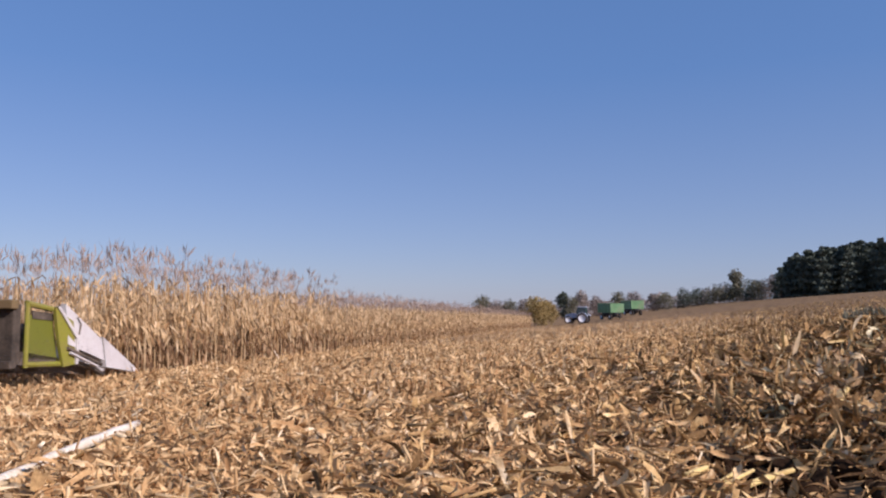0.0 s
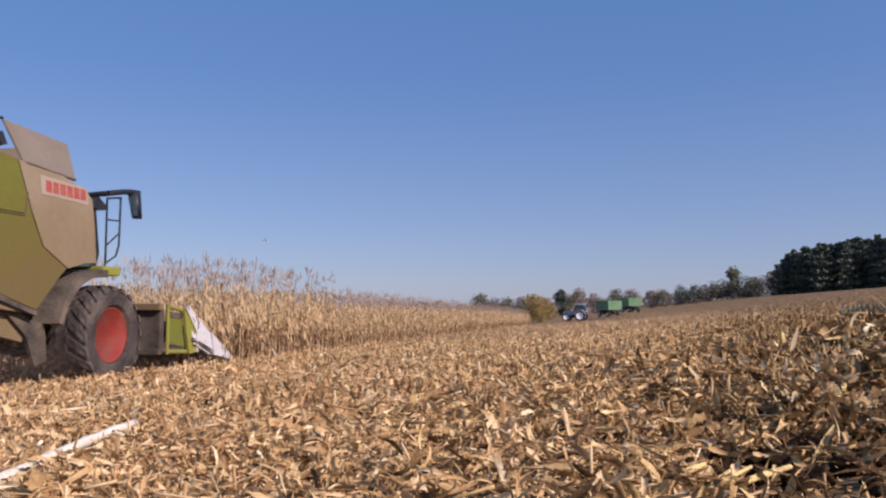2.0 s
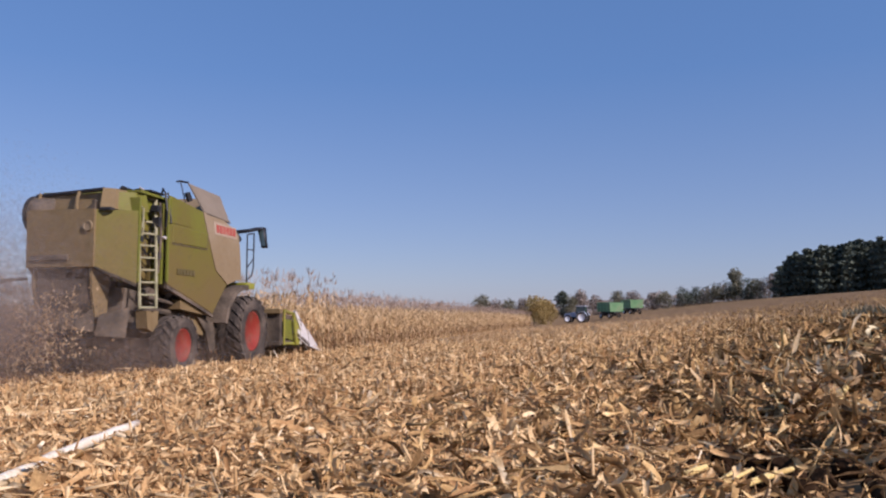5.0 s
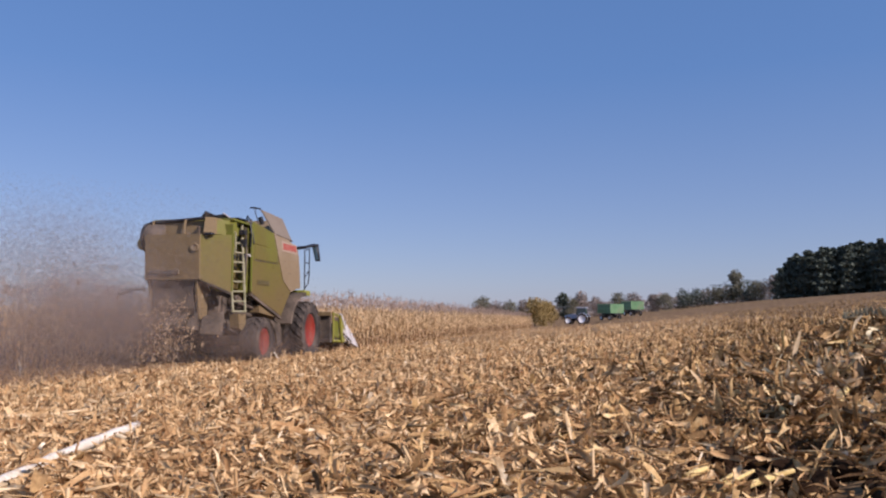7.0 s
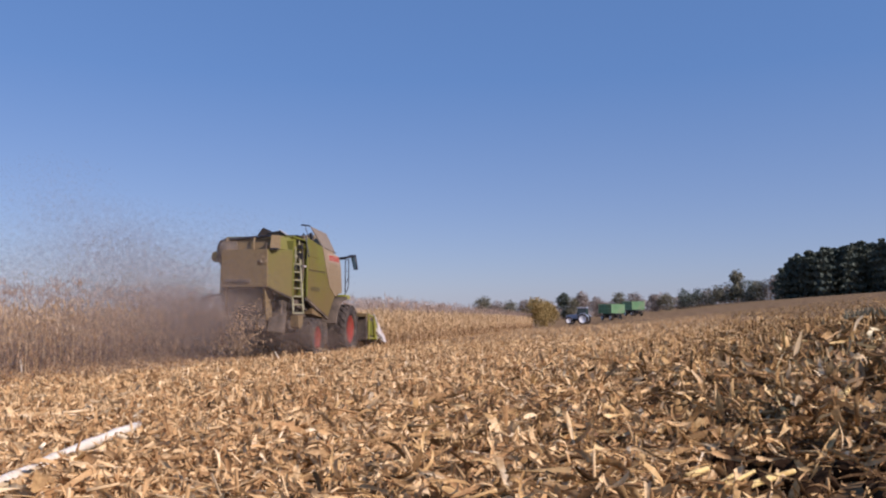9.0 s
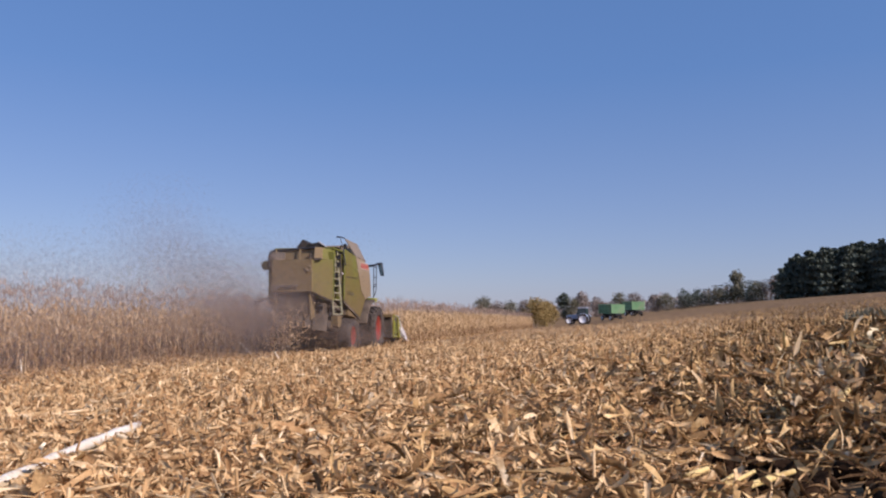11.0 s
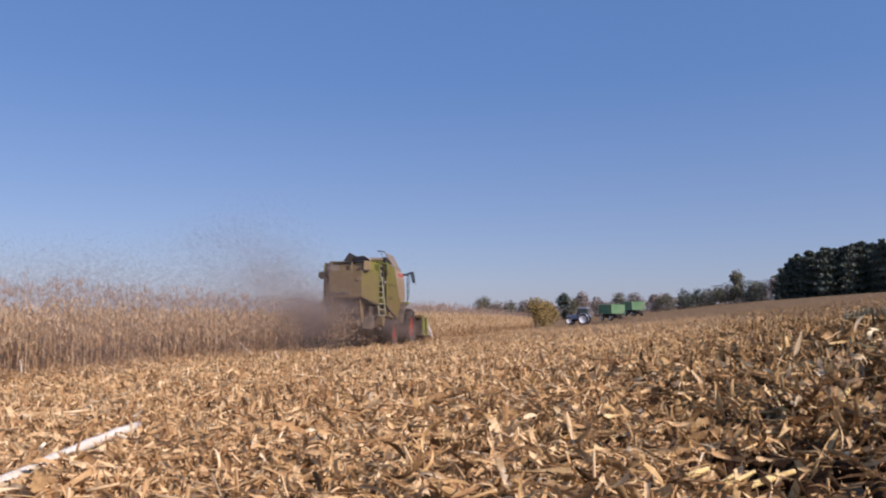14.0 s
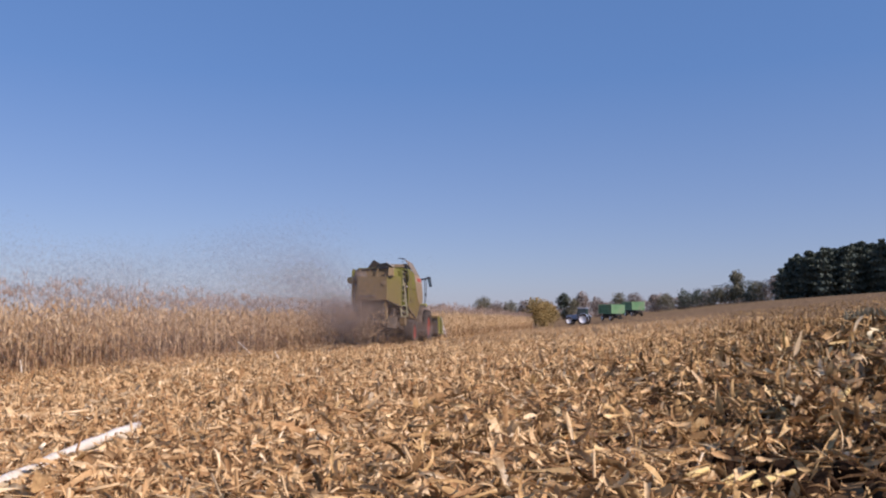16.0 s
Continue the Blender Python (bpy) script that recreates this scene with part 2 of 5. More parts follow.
def litter(name, n, r0, r1, size, k, material, label, bias, cup=0.0, power=1.0, lo=-46, hi=26):
    x, y = fan(n, r0, r1, lo, hi, power)
    old = 1 / (1 + np.exp(-(x - 0.17 * y + 0.55 - 0.6 * np.exp(-((y - 3.4) / 0.8) ** 2) + rng.normal(0, 0.9, n)) / 0.7))
    keep = (rng.random(n) < (old if bias else 1 - old))
    # keep clear of the long stalk that lies on top
    along = (5.78 - y) / 2.55
    keep &= (np.abs(x - (-3.55) - 0.77 * along) > 0.10) | (along < -0.02) | (along > 1.6)
    for px, py, r, deep in PITS:
        keep &= (rng.random(n) > 0.93 * np.exp(-((x - px) ** 2 + (y - py) ** 2) / (0.95 * r) ** 2))
    x, y = x[keep], y[keep]
    n = len(x)
    ln = size * np.minimum(rng.lognormal(0.12, 0.55, n), 2.6) * (1.2 if bias else 1.0)
    wd = np.clip(ln * rng.lognormal(-2.65, 0.6, n), 0.004, (0.026 if r0 < 3 else 0.038) * (1.25 if bias else 1.0))
    pos = np.stack([x, y, lie(x, y) + rng.gamma(1.6, 0.02, n) + 0.005], 1)
    P, Q = strips(pos, rng.uniform(0, 6.3, n), rng.normal(0, 0.46 if r0 < 5 else 0.75, n), rng.normal(0, 0.8, n), ln, wd,
                  rng.normal(0, 2.2, n), rng.normal(0, 2.2, n), k, cup, 0.4)
    return tagged(new(name, mesh_np(name, P, Q, material, k > 2)), label, "crop residue", kind="stuff")


def build_litter():
    for bias, material, word in ((0, FRESH, "pale fresh"), (1, OLD, "brown weathered")):
        litter("chopped_leaves", 30000, 1.6, 4.8, 0.11, 5, material, f"{word} curled scraps of maize leaf and husk on soil", bias, 0.7)
        litter("chopped_leaves", 52000, 4, 10, 0.125, 4, material, f"{word} chopped maize leaves and husks strewn on soil", bias, 0.6)
        litter("chopped_leaves", 90000, 7, 32, 0.18, 2, material, f"{word} chopped maize leaves across the stubble", bias)
        litter("chopped_leaves", 30000, 22, 130, 0.46, 1, material, f"{word} maize chaff over the far stubble", bias, 0, 0.8)
        # the rest of the field
        litter("chopped_leaves", 4500, 0.2, 1.9, 0.11, 2, material, f"{word} chopped maize leaves on bare soil", bias, 0, 0.6, -180, 180)
        litter("chopped_leaves", 55000, 1.3, 26, 0.18, 1, material, f"{word} chopped maize leaves across the field", bias, 0, 0.7, 25, 315)


build_litter()


def sticks(pos, yaw, pitch, length, rad):
    """Four-sided straws, thinner at one end."""
    n = len(pos)
    d = np.stack([np.cos(yaw) * np.cos(pitch), np.sin(yaw) * np.cos(pitch), np.sin(pitch)], 1)
    s = np.stack([-np.sin(yaw), np.cos(yaw), np.zeros(n)], 1)
    u = np.cross(d, s)
    rings = []
    for e, k in ((-0.5, 1.0), (0.5, 0.75)):
        for a in range(4):
            rings.append(pos + d * (e * length)[:, None] + (s * math.cos(a * 1.5708) + u * math.sin(a * 1.5708)) * (rad * k)[:, None])
    V = np.stack(rings, 1)
    q = np.array([[i, (i + 1) % 4, 4 + (i + 1) % 4, 4 + i] for i in range(4)] + [[3, 2, 1, 0], [4, 5, 6, 7]])
    return V.reshape(-1, 3), (q[None] + (np.arange(n) * 8)[:, None, None]).reshape(-1, 4)


def build_sticks():
    for bias, material, word in ((0, FRESH, "pale"), (1, OLD, "brown")):
        n = 17000
        x, y = fan(n, 1.7, 30, -50, 34)
        old = 1 / (1 + np.exp(-(x - 0.16 * y + 0.5) / 0.7))
        keep = rng.random(n) < (old if bias else 1 - old)
        for px, py, r, deep in PITS:
            keep &= (x - px) ** 2 + (y - py) ** 2 > (0.8 * r) ** 2
        x, y = x[keep], y[keep]
        n = len(x)
        ln = np.minimum(0.15 * rng.lognormal(0, 0.6, n), np.where(y < 6, 0.26, 0.5))
        P, Q = sticks(np.stack([x, y, lie(x, y) + rng.gamma(1.6, 0.02, n) + 0.01], 1), rng.uniform(0, 6.3, n), rng.normal(0, 0.22, n), ln, rng.uniform(0.0015, 0.0035, n) * np.interp(np.hypot(x, y), [3, 12], [1, 3]) * rng.choice((1, 1, 1, 2.4), n))
        tagged(new("broken_stalks", mesh_np("broken_stalks", P, Q, material)), f"{word} broken maize stalk pieces on the stubble", "crop residue", kind="stuff")
    # stubble: short cut stems left standing in the rows
    pts = []
    for i in range(-22, 8):
        yy = np.arange(2.5, 70, 0.34)
        yy = yy + rng.normal(0, 0.1, len(yy))
        xx = np.full(len(yy), EDGE_X - 0.75 * i) + rng.normal(0, 0.05, len(yy))
        ok = (rng.random(len(yy)) < 0.5) & (xx > -46)
        if i >= 0:
            ok &= yy < 11
        pts.append(np.stack([xx[ok], yy[ok]], 1))
    p = np.concatenate(pts)
    n = len(p)
    ln = rng.uniform(0.08, 0.24, n) * np.interp(p[:, 1], [8, 16], [1.0, 1.5])
    P, Q = sticks(np.stack([p[:, 0], p[:, 1], lie(p[:, 0], p[:, 1]) + ln * 0.42], 1), rng.uniform(0, 6.3, n), rng.normal(1.45, 0.25, n), ln, rng.uniform(0.007, 0.012, n))
    tagged(new("stubble", mesh_np("stubble", P, Q, FRESH)), "short cut maize stubble standing in rows", "stubble", kind="stuff")


EDGE_X = -8.2
build_sticks()


# ---- maize ----
def plant_template(seed):
    """One dried maize plant, about 2.4 m: bent stalk, drooping leaves, ear and tassel. Returns points, quads, material index."""
    r = np.random.default_rng(seed)
    V, Q, M = [], [], []

    def add(P, q, m):
        base = sum(len(v) for v in V)
        V.append(P)
        Q.append(q + base)
        M.append(np.broadcast_to(m, (len(q),)))
    h = r.uniform(1.75, 2.05)
    lean = r.normal(0, 0.05, 2)
    lev = np.linspace(0, 1, 4)
    ring = []
    for t in lev:
        rad = 0.014 * (1 - 0.5 * t)
        for a in range(3):
            ring.append((lean[0] * h * t * t + rad * math.cos(a * 2.1), lean[1] * h * t * t + rad * math.sin(a * 2.1), h * t))
    ring = np.array(ring)
    q = np.array([[i * 3 + a, i * 3 + (a + 1) % 3, i * 3 + 3 + (a + 1) % 3, i * 3 + 3 + a] for i in range(3) for a in range(3)])
    add(ring, q, 0)
    n = 17
    hz = np.linspace(0.3, h, n) + r.normal(0, 0.05, n)
    yaw = np.arange(n) * math.pi + r.normal(0, 0.6, n) + r.uniform(0, 6)
    ln = r.uniform(0.32, 0.68, n) * np.clip(1.25 - hz / h * 0.6, 0.5, 1.1)
    droop = r.uniform(0.35, 1.45, n)
    t = (hz / h) ** 2
    pos = np.stack([lean[0] * hz * t + np.cos(yaw) * ln * 0.28, lean[1] * hz * t + np.sin(yaw) * ln * 0.28, hz - 0.28 * ln * np.sin(droop)], 1)
    P, q = strips(pos, yaw, droop, r.normal(0, 0.5, n), ln, r.uniform(0.022, 0.056, n), -r.uniform(0.6, 2.2, n), r.normal(0, 1.6, n), 3)
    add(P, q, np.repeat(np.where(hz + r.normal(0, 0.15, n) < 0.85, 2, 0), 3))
    e = r.uniform(0.8, 1.2)
    ya = r.uniform(0, 6.3)
    P, q = strips(np.array([[0.05 * math.cos(ya), 0.05 * math.sin(ya), e]] * 2), np.array([ya, ya]), np.array([1.2, 1.1]), np.array([0, 1.5]),
                  np.array([0.25, 0.25]), np.array([0.07, 0.07]), np.zeros(2), np.zeros(2), 3)
    add(P, q, 0)
    k = 6
    ya = r.uniform(0, 6.3, k)
    up = -r.uniform(0.7, 1.5, k)
    tl = r.uniform(0.2, 0.42, k)
    top = np.array([lean[0] * h, lean[1] * h, h + 0.28])
    P, q = strips(np.array([[top[0], top[1], h + 0.14]] * 2), np.array([0.0, 1.57]), np.array([-1.57, -1.57]), np.zeros(2), np.array([0.62, 0.62]), np.array([0.012, 0.012]),
                  np.zeros(2), np.zeros(2), 1)
    add(P, q, 1)
    pos = top + np.stack([np.cos(ya) * np.cos(up) * tl / 2, np.sin(ya) * np.cos(up) * tl / 2, -np.sin(up) * tl / 2 + 0.02], 1)
    P, q = strips(pos, ya, up, r.normal(0, 1, k), tl, np.full(k, 0.019), r.normal(0.5, 0.4, k), np.zeros(k), 2)
    add(P, q, 1)
    return np.concatenate(V), np.concatenate(Q), np.concatenate(M)


PLANTS = [plant_template(100 + i) for i in range(8)]


def plants_mesh(name, places, heights):
    """Many plants joined; places: rows of x, y, z."""
    VV, QQ, MM, base = [], [], [], 0
    kind = rng.integers(0, len(PLANTS), len(places))
    for i, (V, Q, M) in enumerate(PLANTS):
        sel = np.where(kind == i)[0]
        if not len(sel):
            continue
        a = rng.uniform(0, 6.283, len(sel))
        c, s = np.cos(a), np.sin(a)
        x = c[:, None] * V[:, 0] - s[:, None] * V[:, 1]
        y = s[:, None] * V[:, 0] + c[:, None] * V[:, 1]
        z = np.broadcast_to(V[:, 2], x.shape)
        P = np.stack([x, y, z], -1) * heights[sel][:, None, None] + places[sel][:, None]
        VV.append(P.reshape(-1, 3))
        QQ.append((Q[None] + (base + np.arange(len(sel)) * len(V))[:, None, None]).reshape(-1, 4))
        MM.append(np.tile(M, len(sel)))
        base += P.shape[0] * P.shape[1]
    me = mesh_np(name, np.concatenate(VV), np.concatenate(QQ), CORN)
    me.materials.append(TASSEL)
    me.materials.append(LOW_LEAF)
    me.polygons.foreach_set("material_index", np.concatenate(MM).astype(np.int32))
    return me


ROW, EDGE, FIELD_END = 0.75, -8.95, 126.0


def row_places(first, last, y0, y1, step):
    out = []
    for i in range(first, last):
        y = np.arange(y0, y1, step)
        y = y + rng.normal(0, step * 0.3, len(y))
        x = EDGE - ROW * i + rng.normal(0, 0.06, len(y))
        out.append(np.stack([x, y, lie(x, y) - 0.02], 1))
    return np.concatenate(out)


def build_standing_corn():
    p = np.concatenate([row_places(6, 10, 9, 60, 0.18), row_places(10, 15, 9, 60, 0.26), row_places(0, 4, 52, FIELD_END, 0.2), row_places(4, 12, 52, FIELD_END, 0.34)])
    me = plants_mesh("standing_maize", p, rng.uniform(0.8, 1.0, len(p)) * np.interp(p[:, 1], [10, 60, 126], [1.0, 0.98, 1.0]))
    tagged(new("standing_maize", me), "dense stand of dry straw-coloured maize plants with tassels", "maize", kind="stuff")


build_standing_corn()
SWATH_STEP = 1.0
SWATH = []


def build_swath():
    """Six rows in front of the header, in bays one metre long that go down as the header takes them."""
    forms = []
    for i in range(8):
        q = []
        for r in range(6):
            y = np.arange(0, SWATH_STEP, 0.17) + rng.normal(0, 0.04, 6)
            q.append(np.stack([rng.normal(0, 0.06, len(y)) - ROW * r, y, np.zeros(len(y))], 1))
        q = np.concatenate(q)
        forms.append((q, i))
    tall = [plants_mesh("maize_bay", q, rng.uniform(0.94, 1.16, len(q))) for q, i in forms]
    lower = [plants_mesh("maize_bay", q, rng.uniform(0.82, 0.98, len(q))) for q, i in forms]
    for j in range(39):
        y = 13.0 + j * SWATH_STEP
        ob = new("maize_bay", (tall if j < 14 else lower)[j % len(forms)])
        ob.location = (EDGE, y, float(lie(EDGE - 2, y)) - 0.02)
        tagged(ob, "bay of six rows of dry maize plants awaiting the harvester", "maize", "maize bays ahead of the harvester")
        SWATH.append((y, ob))


build_swath()


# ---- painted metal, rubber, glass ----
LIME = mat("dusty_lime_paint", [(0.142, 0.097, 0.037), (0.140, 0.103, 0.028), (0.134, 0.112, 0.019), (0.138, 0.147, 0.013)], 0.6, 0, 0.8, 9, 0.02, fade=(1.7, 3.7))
LIME_HALF = mat("worn_lime_paint", [(0.138, 0.148, 0.016), (0.142, 0.15, 0.02), (0.15, 0.136, 0.03)], 0.6, 0, 0.9, 12, 0.02)
LIME_CLEAN = mat("lime_paint", [(0.235, 0.262, 0.016), (0.24, 0.24, 0.026), (0.245, 0.21, 0.05)], 0.42, 0, 1.5, 20, 0.03)
TAN = mat("dust_caked_white_panel", [(0.215, 0.152, 0.08), (0.24, 0.176, 0.10), (0.27, 0.204, 0.128)], 0.5, 0, 0.6, 5, 0.015)
FLAP = mat("dust_grey_flap", [(0.165, 0.128, 0.088), (0.19, 0.15, 0.106), (0.215, 0.172, 0.124)], 0.65, 0, 0.8, 7, 0.02)
DUSTY = mat("dusty_brown_panel", [(0.165, 0.113, 0.052), (0.19, 0.134, 0.064), (0.212, 0.152, 0.076)], 0.75, 0, 0.9, 7, 0.03)
UNDER = mat("dusty_machinery", [(0.045, 0.036, 0.028), (0.10, 0.078, 0.058), (0.17, 0.13, 0.095)], 0.8, 0.1, 2.0, 20, 0.2)
BLACK = mat("black_plastic", [(0.012, 0.013, 0.016), (0.03, 0.03, 0.034)], 0.5, 0, 3, 30, 0.05)
RUBBER = mat("dusty_tyre_rubber", [(0.028, 0.023, 0.020), (0.060, 0.048, 0.040), (0.125, 0.098, 0.076)], 0.9, 0, 2.2, 16, 0.15)
RED = mat("red_rim_paint", [(0.22, 0.022, 0.014), (0.25, 0.036, 0.022), (0.21, 0.065, 0.042)], 0.55, 0, 2.2, 18, 0.03)
RED_MARK = mat("faded_red_lettering", [(0.33, 0.055, 0.04), (0.36, 0.11, 0.08)], 0.6, 0, 3, 30, 0.0)
OLIVE_MARK = mat("faded_model_mark", [(0.10, 0.08, 0.03), (0.125, 0.098, 0.04)], 0.6, 0, 3, 30, 0.0)
WIPED = mat("wiped_panel", [(0.31, 0.235, 0.165), (0.36, 0.28, 0.205)], 0.7, 0, 2, 20, 0.03)
WHITE = mat("dusty_white_plastic", [(0.44, 0.40, 0.37), (0.54, 0.50, 0.47), (0.60, 0.57, 0.54)], 0.5, 0, 1.6, 22, 0.04)
LADDER = mat("dusty_ladder_metal", [(0.20, 0.19, 0.10), (0.29, 0.27, 0.16), (0.36, 0.33, 0.22)], 0.6, 0.1, 4, 30, 0.05)
GLASS = mat("cab_glass", [(0.03, 0.05, 0.055), (0.05, 0.075, 0.08)], 0.06, 0, 1, 10, 0.0, spec=0.8)


# ---- shaping ----
def box(bm, x0, x1, y0, y1, z0, z1, bevel=0.0):
    made = bmesh.ops.create_cube(bm, size=1, matrix=Matrix.Translation(((x0 + x1) / 2, (y0 + y1) / 2, (z0 + z1) / 2))
                                 @ Matrix.Diagonal((x1 - x0, y1 - y0, z1 - z0, 1)))
    if bevel:
        edges = {e for v in made["verts"] for e in v.link_edges}
        bmesh.ops.bevel(bm, geom=list(edges), offset=bevel, segments=2, affect="EDGES", profile=0.6)
    return bm


def prism(bm, pts, x0, x1):
    """A (y, z) outline drawn out from x0 to x1."""
    a = [bm.verts.new((x0, y, z)) for y, z in pts]
    b = [bm.verts.new((x1, y, z)) for y, z in pts]
    n = len(pts)
    bm.faces.new(a)
    bm.faces.new(b[::-1])
    for i in range(n):
        bm.faces.new((a[i], b[i], b[(i + 1) % n], a[(i + 1) % n]))
    return bm


def hexa(bm, low, high):
    """A solid between two four-cornered outlines."""
    a = [bm.verts.new(p) for p in low]
    b = [bm.verts.new(p) for p in high]
    bm.faces.new(a)
    bm.faces.new(b[::-1])
    for i in range(4):
        bm.faces.new((a[i], b[i], b[(i + 1) % 4], a[(i + 1) % 4]))
    return bm


def rod(bm, p, q, r, seg=6, r2=None):
    p, q = Vector(p), Vector(q)
    w = q - p
    m = Matrix.Translation((p + q) / 2) @ w.to_track_quat("Z", "Y").to_matrix().to_4x4()
    bmesh.ops.create_cone(bm, cap_ends=True, segments=seg, radius1=r, radius2=r if r2 is None else r2, depth=w.length, matrix=m)
    return bm


def rods(pts, r, seg=6):
    bm = bmesh.new()
    for p, q in zip(pts, pts[1:]):
        rod(bm, p, q, r, seg)
    return bm


def soften(bm, off=0.02, seg=2):
    sharp = [e for e in bm.edges if len(e.link_faces) == 2 and e.calc_face_angle(0) > 0.5]
    bmesh.ops.bevel(bm, geom=sharp, offset=off, segments=seg, affect="EDGES", profile=0.6, clamp_overlap=True)
    return bm


def side_x(z, y):
    """Half width of the body's side: upright, then rolling inward to the roof towards the cab."""
    f = min(1.0, max(0.0, (y + 4.3) / 2.6))
    return 1.54 - 0.07 * max(0.0, (z - 2.95) / 0.95) ** 1.5 * f * f * (3 - 2 * f)


def skin(pts, side, thick=0.05, proud=0.0):
    """A body panel that follows the rolled side of the machine."""
    bm = prism(bmesh.new(), pts, -thick / 2, thick / 2)
    for z in (2.95, 3.2, 3.45, 3.7):
        bmesh.ops.bisect_plane(bm, geom=bm.verts[:] + bm.edges[:] + bm.faces[:], plane_co=(0, 0, z), plane_no=(0, 0, 1))
    for y in (-3.8, -3.2, -2.6, -2.0, -1.4):
        bmesh.ops.bisect_plane(bm, geom=bm.verts[:] + bm.edges[:] + bm.faces[:], plane_co=(0, y, 0), plane_no=(0, 1, 0))
    for v in bm.verts:
        v.co.x = side * (side_x(v.co.z, v.co.y) + proud + v.co.x)
    return bm


def lathe(bm, prof, seg, x_out=1.0):
    """Rings (x, radius) turned about the x axis."""
    rings = []
    for x, r in prof:
        rings.append([bm.verts.new((x * x_out, r * math.cos(a * math.tau / seg), r * math.sin(a * math.tau / seg))) for a in range(seg)])
    for a, b in zip(rings, rings[1:]):
        for i in range(seg):
            bm.faces.new((a[i], a[(i + 1) % seg], b[(i + 1) % seg], b[i]))
    bm.faces.new(rings[0])
    bm.faces.new(rings[-1][::-1])
    return bm


def build_wheel(name, parent, r, w, rim, out, lugs, rim_mat=RED, rubber=RUBBER, label=""):
    """Tyre with chevron lugs as the wheel's own mesh, dished rim, hub and bolts beneath it. out: +1 or -1, the outer side."""
    bm = bmesh.new()
    h = w / 2
    prof = [(-h * 0.72, rim * 0.99), (-h * 0.95, rim * 1.12), (-h, (rim + r) / 2), (-h * 0.92, r * 0.92), (-h * 0.7, r * 0.955), (0, r * 0.965),
            (h * 0.7, r * 0.955), (h * 0.92, r * 0.92), (h, (rim + r) / 2), (h * 0.95, rim * 1.12), (h * 0.72, rim * 0.99)]
    lathe(bm, prof, 44)
    wheel = part(name, bm, rubber, parent, label)
    for s in (-1, 1):
        bm, q = bmesh.new(), []
        for u, da in ((0.02, 0.0), (0.55, 0.09), (1.0, 0.2)):
            for e in (-0.5, 0.5):
                q.append((s * h * u * (1.0 if u < 0.9 else 1.02), da * 1.6 + e * 2.6 / lugs * (1.0 + 0.4 * u), r * (1.0 if u < 0.9 else 0.955)))
        top = [bm.verts.new((x, k * math.cos(a), k * math.sin(a))) for x, a, k in q]
        low = [bm.verts.new((x, k * 0.93 * math.cos(a), k * 0.93 * math.sin(a))) for x, a, k in q]
        for j in (0, 2):
            bm.faces.new((top[j], top[j + 1], top[j + 3], top[j + 2]))
            bm.faces.new((top[j], top[j + 2], low[j + 2], low[j]))
            bm.faces.new((top[j + 1], low[j + 1], low[j + 3], top[j + 3]))
        bm.faces.new((top[0], low[0], low[1], top[1]))
        bm.faces.new((top[4], top[5], low[5], low[4]))
        first = part("tread_lug", bm, rubber, wheel)
        first.matrix_local = pose(0, 0, 0, 180 / lugs * (s > 0))
        for i in range(1, lugs):
            lug = new("tread_lug", first.data)
            lug.parent = wheel
            lug.matrix_local = pose(0, 0, 0, 360 * i / lugs + 180 / lugs * (s > 0))
    bm = bmesh.new()
    lathe(bm, [(h * 0.74, rim), (h * 0.80, rim * 1.02), (h * 0.74, rim * 0.95), (h * 0.45, rim * 0.9), (h * 0.05, rim * 0.8), (h * 0.0, rim * 0.62), (h * 0.12, rim * 0.56), (h * 0.16, rim * 0.34),
               (h * 0.16, rim * 0.05)], 32, out)
    lathe(bm, [(-h * 0.74, rim), (-h * 0.3, rim * 0.8), (-h * 0.2, 0.05)], 32, out)
    part("rim", bm, rim_mat, wheel, "", True)
    bm = bmesh.new()
    lathe(bm, [(h * 0.1, rim * 0.25), (h * 0.42, rim * 0.22), (h * 0.48, rim * 0.15), (h * 0.48, 0.01)], 18, out)
    part("hub", bm, rim_mat, wheel)
    return wheel


WHEELS = []


